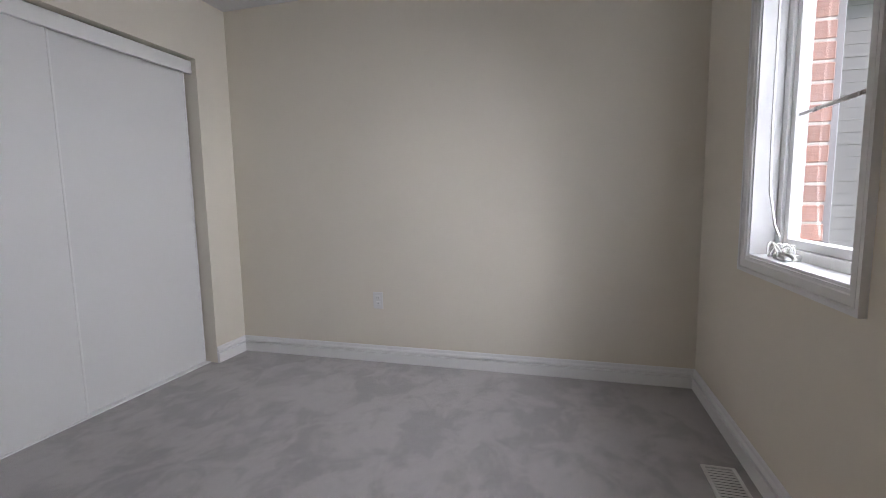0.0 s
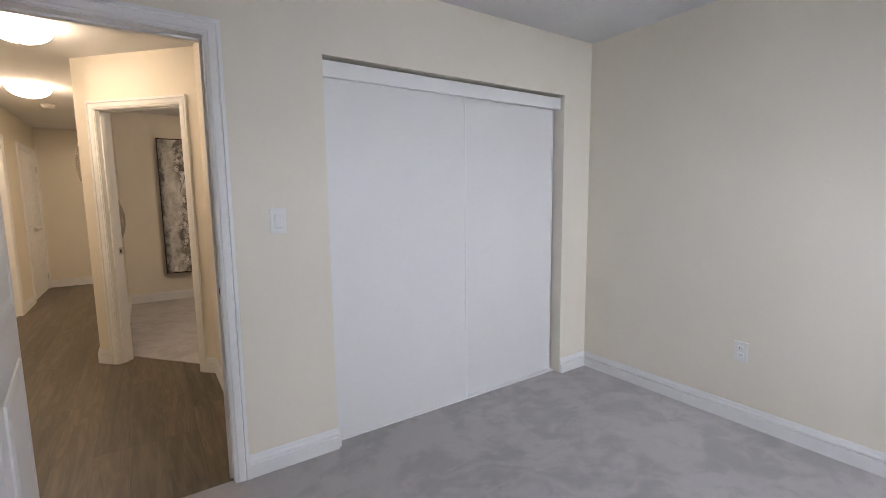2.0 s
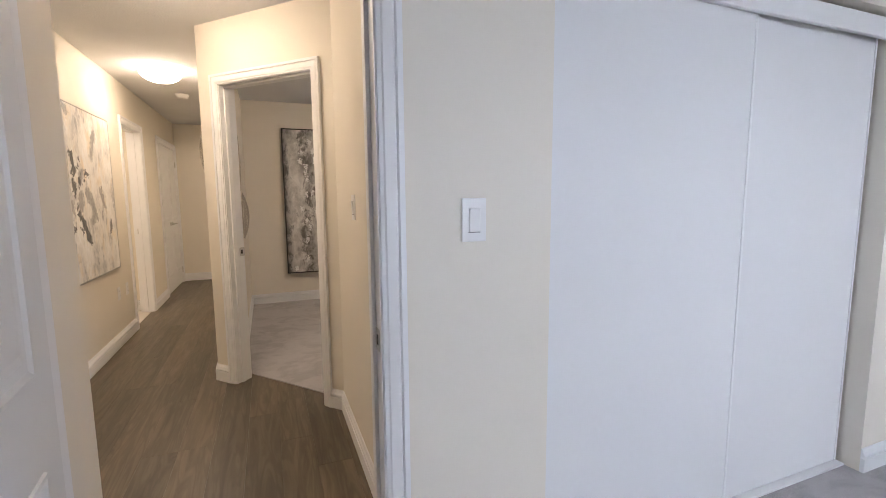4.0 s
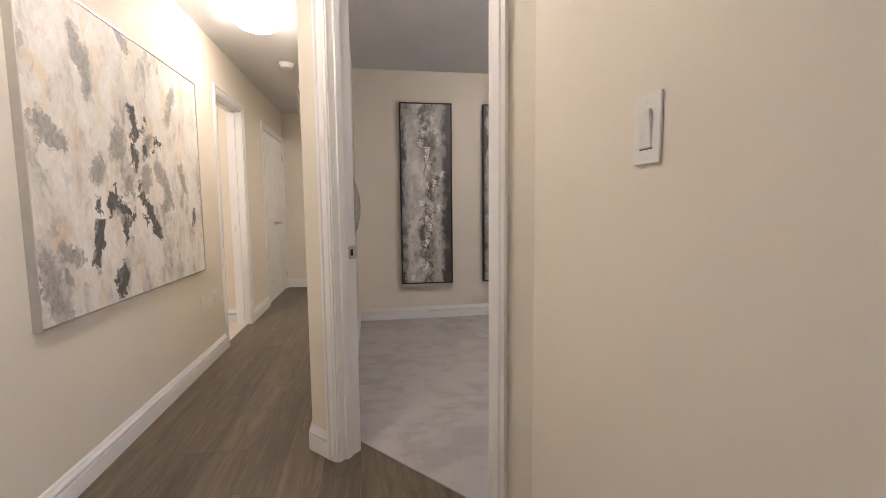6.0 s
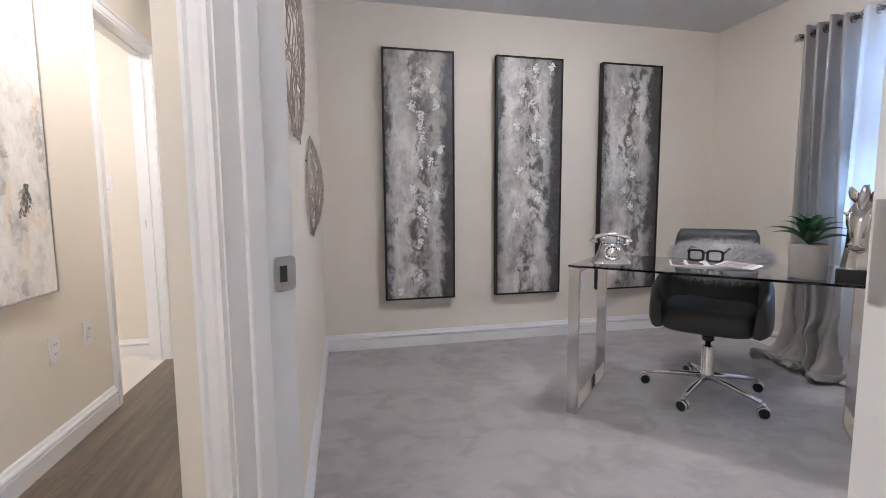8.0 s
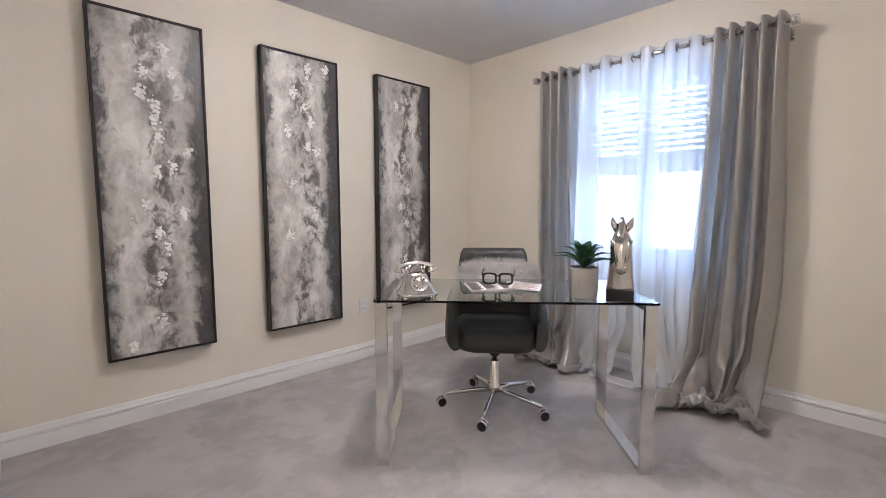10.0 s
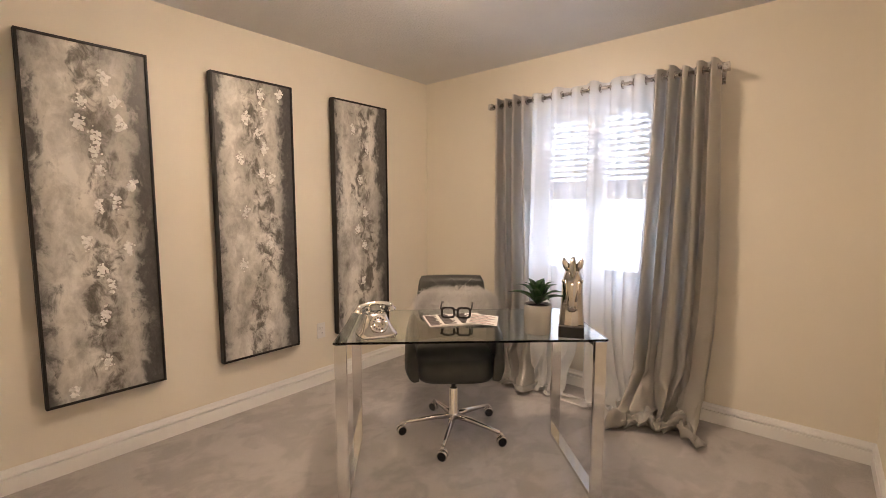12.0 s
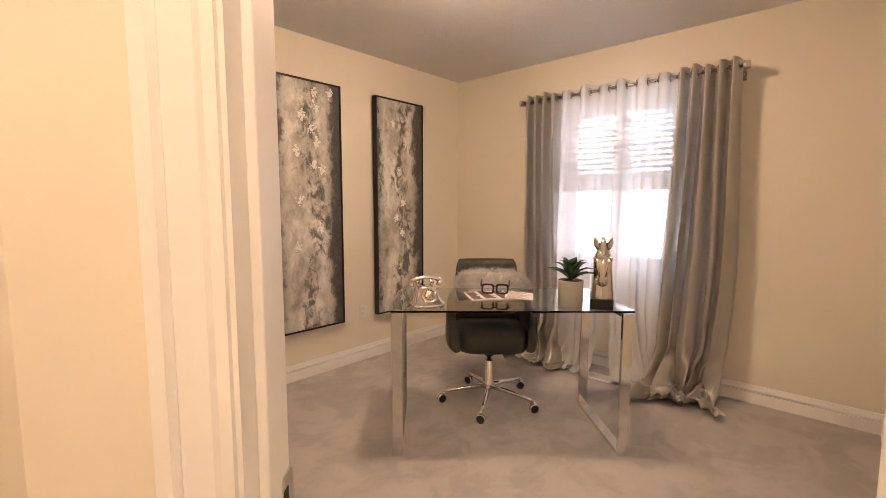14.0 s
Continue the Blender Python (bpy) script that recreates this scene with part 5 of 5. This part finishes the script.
def curtain(name, x0, x1, bx0, bx1, folds, amp, material, label, puddle, seed, bulge=0.0, group="", kick=1.5):
    """Grommet panel: hangs from the rod between x0 and x1 and lies on the floor between bx0 and bx1."""
    th = thing(name, pose(0, ROD_Y, 0), label, "curtain", group)
    rnd = random.Random(seed)
    nx, nz = folds * 26, 120
    ph = [rnd.uniform(-0.5, 0.5) for _ in range(folds + 2)]
    bm = bmesh.new()
    rows = []
    top = ROD_Z + 0.045
    for j in range(nz + 1):
        t = j / nz
        row = []
        for i in range(nx + 1):
            s = i / nx
            ang = s * folds * math.tau / 1.0
            z = top - t * (top - 0.035) * 1.0
            k = t ** kick
            xa = x0 + (x1 - x0) * s
            xb = bx0 + (bx1 - bx0) * s
            lean = xa * (1 - k) + xb * k
            w = amp * (1.0 + 0.25 * math.sin(t * 3 + ph[int(s * folds)]) + 0.5 * t * math.sin(2.3 * ang * 0.37 + seed))
            cw = math.cos(ang + 0.35 * t * math.sin(seed + s * 9) * 2)
            y = w * (math.copysign(abs(cw) ** 0.8, cw) + 0.16 * t * math.cos(ang * 2.6 + seed + t * 2.0))
            x = lean + 0.010 * math.sin(ang * 2 + seed) * (0.4 + t) + 0.02 * t * math.sin(3 * s * 5 + seed)
            if bulge:
                x += bulge * 6.75 * t * t * (1 - t) * s * s
            y -= 0.05 * t * t * (1 if puddle else 0.4)
            if t > 0.86 and puddle:
                q = (t - 0.86) / 0.14
                y -= puddle * q ** 1.6 * (0.7 + 0.5 * math.sin(ang * 0.9 + seed))
                x += 0.05 * q * math.sin(ang * 1.3 + 1 + seed)
                z += 0.05 * q * math.sin(ang * 1.7 + seed) * math.sin(q * 3.0) + 0.02 * q
            if t > 0.70 and puddle:
                q = (t - 0.70) / 0.30
                nv = noise.noise_vector(Vector((x * 9, t * 9, seed * 3.1)))
                ridge = crumple(x * 8 + t * 5, t * 7 - x * 4, seed * 1.7) + 0.4 * crumple(x * 19, t * 17 + x * 6, seed * 0.7)
                x += 0.030 * q * nv.x + 0.03 * q * q * crumple(x * 7, t * 9, seed + 4.4)
                y += 0.030 * q * nv.y - 0.20 * puddle / 0.14 * q * q * ridge
                z += 0.030 * q * nv.z
            z += 0.010 * math.sin(s * 11 + seed) if t == 0 else 0
            row.append(bm.verts.new((x, y, max(0.012 + 0.006 * math.sin(ang * 3.1), z))))
        rows.append(row)
    # cloth lying on the carpet
    if puddle:
        for j in range(1, 31):
            q = j / 30
            row = []
            for i in range(nx + 1):
                s = i / nx
                ang = s * folds * math.tau
                b = rows[nz][i].co
                y = b.y - (puddle * 0.75 + 0.03 * math.sin(ang * 0.7 + seed)) * math.sin(q * math.pi * 0.85) + 0.05 * q
                nv = noise.noise_vector(Vector((b.x * 14, q * 4, seed * 2.3)))
                crease = 0.5 - crumple(b.x * 9 + q * 2.0, q * 2.6 - b.x * 4, seed * 4.1) - 0.45 * crumple(b.x * 22, q * 6 + b.x * 7, seed)
                h = 0.014 + puddle * (0.22 * abs(math.sin(q * 5.2 + ang * 0.55 + seed)) + 1.15 * max(0.0, crease)) * (1 - 0.75 * q)
                h = h * min(1.0, q * 5) + b.z * (1 - min(1.0, q * 5))
                y += 0.05 * nv.y * math.sin(q * math.pi)
                row.append(bm.verts.new((b.x + 0.045 * math.sin(q * 4 + ang * 0.8 + seed) * q + (s - 0.5) * 0.05 * q, y, max(0.012, h))))
            rows.append(row)
    for a, b in zip(rows, rows[1:]):
        for i in range(nx):
            f = bm.faces.new((a[i], a[i + 1], b[i + 1], b[i]))
            f.smooth = True
    bmesh.ops.solidify(bm, geom=bm.faces[:], thickness=0.0012)
    part("cloth", bm, material, th)
    for k in range(folds * 2):
        s = (k + 0.5) / (folds * 2)
        x = x0 + (x1 - x0) * s
        bm = bmesh.new()
        tube(bm, [(x, 0.023 * math.cos(i * math.tau / 20), ROD_Z + 0.023 * math.sin(i * math.tau / 20)) for i in range(20)], 0.004, 8, closed=True)
        part("grommet", bm, ROD, th, "nickel grommet ring")
    return th


curtain("drape", -5.54, -5.245, -5.49, -5.13, 4, 0.044, SATIN, "grey satin grommet drape gathered at the window", 0.10, 1, 0.0, "satin drapes")
curtain("sheer_curtain", -5.245, -4.815, -5.23, -4.93, 3, 0.030, SHEER, "white translucent sheer grommet curtain pooling on the carpet", 0.060, 2, 0.0, "sheer panels", 9.0)
curtain("sheer_curtain", -4.835, -4.415, -4.70, -4.36, 3, 0.030, SHEER, "white translucent sheer grommet curtain beside the drape", 0.050, 7, 0.0, "sheer panels", 9.0)
curtain("drape", -4.415, -4.060, -4.475, -4.10, 5, 0.044, SATIN, "grey satin grommet drape pooling on the carpet", 0.14, 5, 0.055, "satin drapes")


def window(name, m, w, h, sill, cols, rail, label, casement=False):
    """Local x across the opening, y outwards from the room's wall face, z from the opening's foot."""
    th = thing(name, m, label, "window", kind="structure")
    d0, d1 = 0.085, 0.155
    f = 0.05
    for nm, bx in (("frame_side", (0, f, d0, d1, 0, h)), ("frame_side", (w - f, w, d0, d1, 0, h)),
                   ("frame_head", (f, w - f, d0, d1, h - f, h)), ("frame_foot", (f, w - f, d0, d1, 0, f))):
        one_box(nm, WHITE, bx, th, 0.003)
    n = len(cols)
    for k, (a, b) in enumerate(cols):
        zs = [(f, rail - 0.035), (rail + 0.035, h - f)] if rail and not casement else [(f, h - f)]
        for z0, z1 in zs:
            st = 0.034
            fr = bmesh.new()
            for bx in ((a, a + st, d0 + 0.012, d1 - 0.012, z0, z1), (b - st, b, d0 + 0.012, d1 - 0.012, z0, z1),
                       (a + st, b - st, d0 + 0.012, d1 - 0.012, z0, z0 + st), (a + st, b - st, d0 + 0.012, d1 - 0.012, z1 - st, z1)):
                box(fr, *bx, bev=0.003, seg=1)
            sash = part("sash", fr, WHITE, th)
            bm = bmesh.new()
            box(bm, a + st - 0.004, b - st + 0.004, d0 + 0.030, d0 + 0.036, z0 + st - 0.004, z1 - st + 0.004)
            pane = part("pane", bm, PANE, sash)
            pane.visible_shadow = False
        if rail and not casement:
            one_box("meeting_rail", WHITE, (a, b, d0 + 0.004, d1 - 0.004, rail - 0.034, rail + 0.034), th, 0.003)
        if k < n - 1:
            one_box("mullion", WHITE, (b + 0.001, cols[k + 1][0] - 0.001, d0, d1, f, h - f), th, 0.003)
        if casement:
            one_box("muntin", ROD, (a + 0.034, b - 0.034, d0 + 0.024, d0 + 0.029, rail - 0.007, rail + 0.007), th)
    # reveal boards and casing on the room side
    for nm, bx in (("reveal", (-0.002, 0.012, -0.002, d0, 0, h)), ("reveal", (w - 0.012, w + 0.002, -0.002, d0, 0, h)), ("reveal_head", (0.012, w - 0.012, -0.002, d0, h - 0.012, h)),
                   ("sill", (0.012, w - 0.012, -0.002, d0, 0, 0.014))):
        one_box(nm, WHITE, bx, th, 0.002)
    for x, sg in ((0.004, -1), (w - 0.004, 1)):
        bm = bmesh.new()
        loft(bm, [[(x + sg * c, -t, -c + 0.004) for c, t in CASING], [(x + sg * c, -t, h - 0.004 + c) for c, t in CASING]], smooth=False)
        part("casing", bm, WHITE, th)
    for z, sg in ((0.004, -1), (h - 0.004, 1)):
        bm = bmesh.new()
        loft(bm, [[(0.004 - c, -t, z + sg * c) for c, t in CASING], [(w - 0.004 + c, -t, z + sg * c) for c, t in CASING]], smooth=False)
        part("casing_head", bm, WHITE, th)
    return th


W_, H_ = WIN2[1] - WIN2[0], WIN2[3] - WIN2[2]
window("window_office", pose(WIN2[0], Y_WIN, WIN2[2]), W_, H_, 0.0, [(0.05, W_ / 2 - 0.035), (W_ / 2 + 0.035, W_ - 0.05)], 0.655, "white double hung window behind curtains")
W_, H_ = WIN1[1] - WIN1[0], WIN1[3] - WIN1[2]
window("window_bedroom", pose(X_RIGHT, WIN1[1], WIN1[2], 0, 0, -90), W_, H_, 0.0, [(0.05, W_ - 0.05)], 0.545, "white casement window with a slim grille bar", casement=True)

th = thing("window_blind", pose(WIN2[0], Y_WIN + 0.045, WIN2[2]), "white horizontal slat blind half raised in the window", "blind")
H_ = WIN2[3] - WIN2[2]
for a, b in ((0.055, 0.390), (0.470, 0.805)):
    one_box("head_rail", PLASTIC, (a, b, -0.018, 0.018, H_ - 0.05, H_ - 0.015), th, 0.003)
    for k in range(12):
        bm = bmesh.new()
        box(bm, a, b, -0.020, 0.020, -0.0012, 0.0012, 0, pose(0, 0, 0.710 + 0.041 * k, -30, 0, 0))
        part("slat", bm, SLAT, th)
    one_box("bottom_rail", SLAT, (a, b, -0.014, 0.014, 0.674, 0.688), th, 0.002)
    bm = bmesh.new()
    for x in (a + 0.05, b - 0.05):
        tube(bm, [(x, 0, 0.68), (x, 0, H_ - 0.05)], 0.001, 5)
    part("ladder_cord", bm, PLASTIC, th)

# blind cord, cleat and crank on the bedroom sill
th = thing("blind_cord", pose(1.40, 1.93, WIN1[2] + 0.014), "white looped blind cord bunched on the window sill", "cord")
bm = bmesh.new()
tube(bm, [(-0.02, 0.03, 1.1), (-0.02, 0.03, 0.5), (-0.018, 0.02, 0.25), (-0.01, -0.02, 0.12), (-0.005, -0.05, 0.08)], 0.004, 6)
part("hanging_cord", bm, PLASTIC, th)
rnd = random.Random(8)
bm = bmesh.new()
for k in range(5):
    cx, cy, r = rnd.uniform(-0.02, 0.01), -0.04 - 0.02 * k, rnd.uniform(0.02, 0.035)
    tube(bm, [(cx + r * 0.6 * math.cos(i * math.tau / 18), cy + r * math.sin(i * math.tau / 18), 0.006 + 0.05 * abs(math.sin(i * 0.35 + k))) for i in range(18)], 0.003, 6, closed=True)
part("cord_loops", bm, PLASTIC, th)
th = thing("window_crank", pose(1.395, 1.83, WIN1[2] + 0.014), "white folding casement window crank", "window crank")
bm = bmesh.new()
box(bm, -0.02, 0.035, -0.05, 0.05, 0, 0.022, 0.007)
part("housing", bm, PLASTIC, th)
bm = bmesh.new()
tube(bm, [(-0.005, 0, 0.018), (-0.015, -0.03, 0.026), (-0.015, -0.09, 0.024), (-0.015, -0.115, 0.014)], 0.007, 8)
part("crank_arm", bm, STEEL, th)

# ---- outdoors ----
flat("ground", [(-400, -400), (400, -400), (400, 400), (-400, 400)], -3.2, -3.1, GRASS, "grass lawn below the windows", "ground")


def house(m, w, d, h, label):
    th = thing("neighbour_house", m, label, "house", "neighbouring houses")
    one_box("wall", SIDING, (0, w, 0, d, 0, h), th)
    bm = bmesh.new()
    loft(bm, [[(-0.4, -0.4, h), (-0.4, d + 0.4, h), (-0.4, d / 2, h + 1.3)], [(w + 0.4, -0.4, h), (w + 0.4, d + 0.4, h), (w + 0.4, d / 2, h + 1.3)]], smooth=False)
    part("roof", bm, ROOF, th)
    for x in [1.0 + 2.4 * i for i in range(int((w - 1) / 2.4))]:
        for z in (1.0, 3.2, 5.4):
            bm = bmesh.new()
            for bx in ((x, x + 0.08, z, z + 1.4), (x + 1.12, x + 1.2, z, z + 1.4), (x + 0.08, x + 1.12, z, z + 0.08), (x + 0.08, x + 1.12, z + 1.32, z + 1.4), (x + 0.08, x + 1.12, z + 0.66, z + 0.74)):
                box(bm, bx[0], bx[1], -0.05, 0.02, bx[2], bx[3])
            wf = part("window_frame", bm, WHITE, th)
            one_box("pane", DARK_PANE, (x + 0.08, x + 1.12, -0.02, 0.0, z + 0.08, z + 1.32), wf)
    for k in range(int(h / 0.2)):
        one_box("siding_board", SIDING, (0, w, -0.022, 0.0, 0.2 * k, 0.2 * k + 0.188), th)
    return th


house(pose(2.7, 9.0, -3.1), 13, 8, 7.4, "pale sided neighbouring house with white windows")
house(pose(-13.5, 13, -3.1), 14, 8, 7.4, "pale sided house behind the office window")

th = thing("downspout", pose(1.72, 2.32, -3.1), "grey aluminium downspout on the brick wall", "downspout")
one_box("pipe", ROOF, (-0.03, 0.03, -0.04, 0.04, 0, 5.6), th, 0.006)

th = thing("wall_brick_outer", pose(0, 0, 0), "red brick outer wall beside the window", "wall", kind="structure")
MORTAR = painted("mortar", (0.42, 0.40, 0.37), 0.95, 80, 0.3, 0.08)
one_box("mortar_bed", MORTAR, (1.51, 1.598, 2.034, 2.84, -0.2, 2.6), th)
bmk = bmesh.new()
box(bmk, 0, 0.092, 0, 0.20, 0, 0.066, 0.003, seg=1)
first = part("brick", bmk, BRICK, th)
first.location = (1.512, 2.028, 0.30)
for r in range(29):
    for c in range(4):
        if r == 0 and c == 0:
            continue
        bo = new("brick", first.data)
        bo.parent = th
        bo.location = (1.512 + random.uniform(-0.002, 0.002), 2.028 + c * 0.211 - (0.0 if r % 2 == 0 or c == 0 else 0.10), 0.30 + r * 0.077)

# ---- hall planks, last ----
rnd = random.Random(21)
PW, PZ = 0.165, 0.0
LENS = (0.65, 1.0, 1.4, 1.8)
plank_mesh = {}
for L in LENS:
    bm = bmesh.new()
    box(bm, 0, L - 0.0006, 0, PW - 0.0006, -0.03, 0.0, 0.0006, seg=1)
    me = bpy.data.meshes.new("plank")
    bm.to_mesh(me)
    bm.free()
    me.materials.append(WOOD)
    plank_mesh[L] = me
floor_hall = thing("floor_hall", pose(0, 0, 0), "brown oak strip flooring along the hall", "floor", kind="structure")
y = Y_HALL_L - 0.04
while y < 0.32:
    far = X_HALL_END - 0.05 if y < Y_HALL_R - 0.02 else -4.22
    near = X_STUB + 0.02 if y + PW < Y_STUB_L - 0.02 else X_CLOSET - 0.021
    x = near
    while x > far:
        L = rnd.choice(LENS)
        if x - L < far - 0.3:
            L = 0.65
        ob = new("plank", plank_mesh[L])
        ob.parent = floor_hall
        ob.location = (x - L, y, 0)
        x -= L
    y += PW
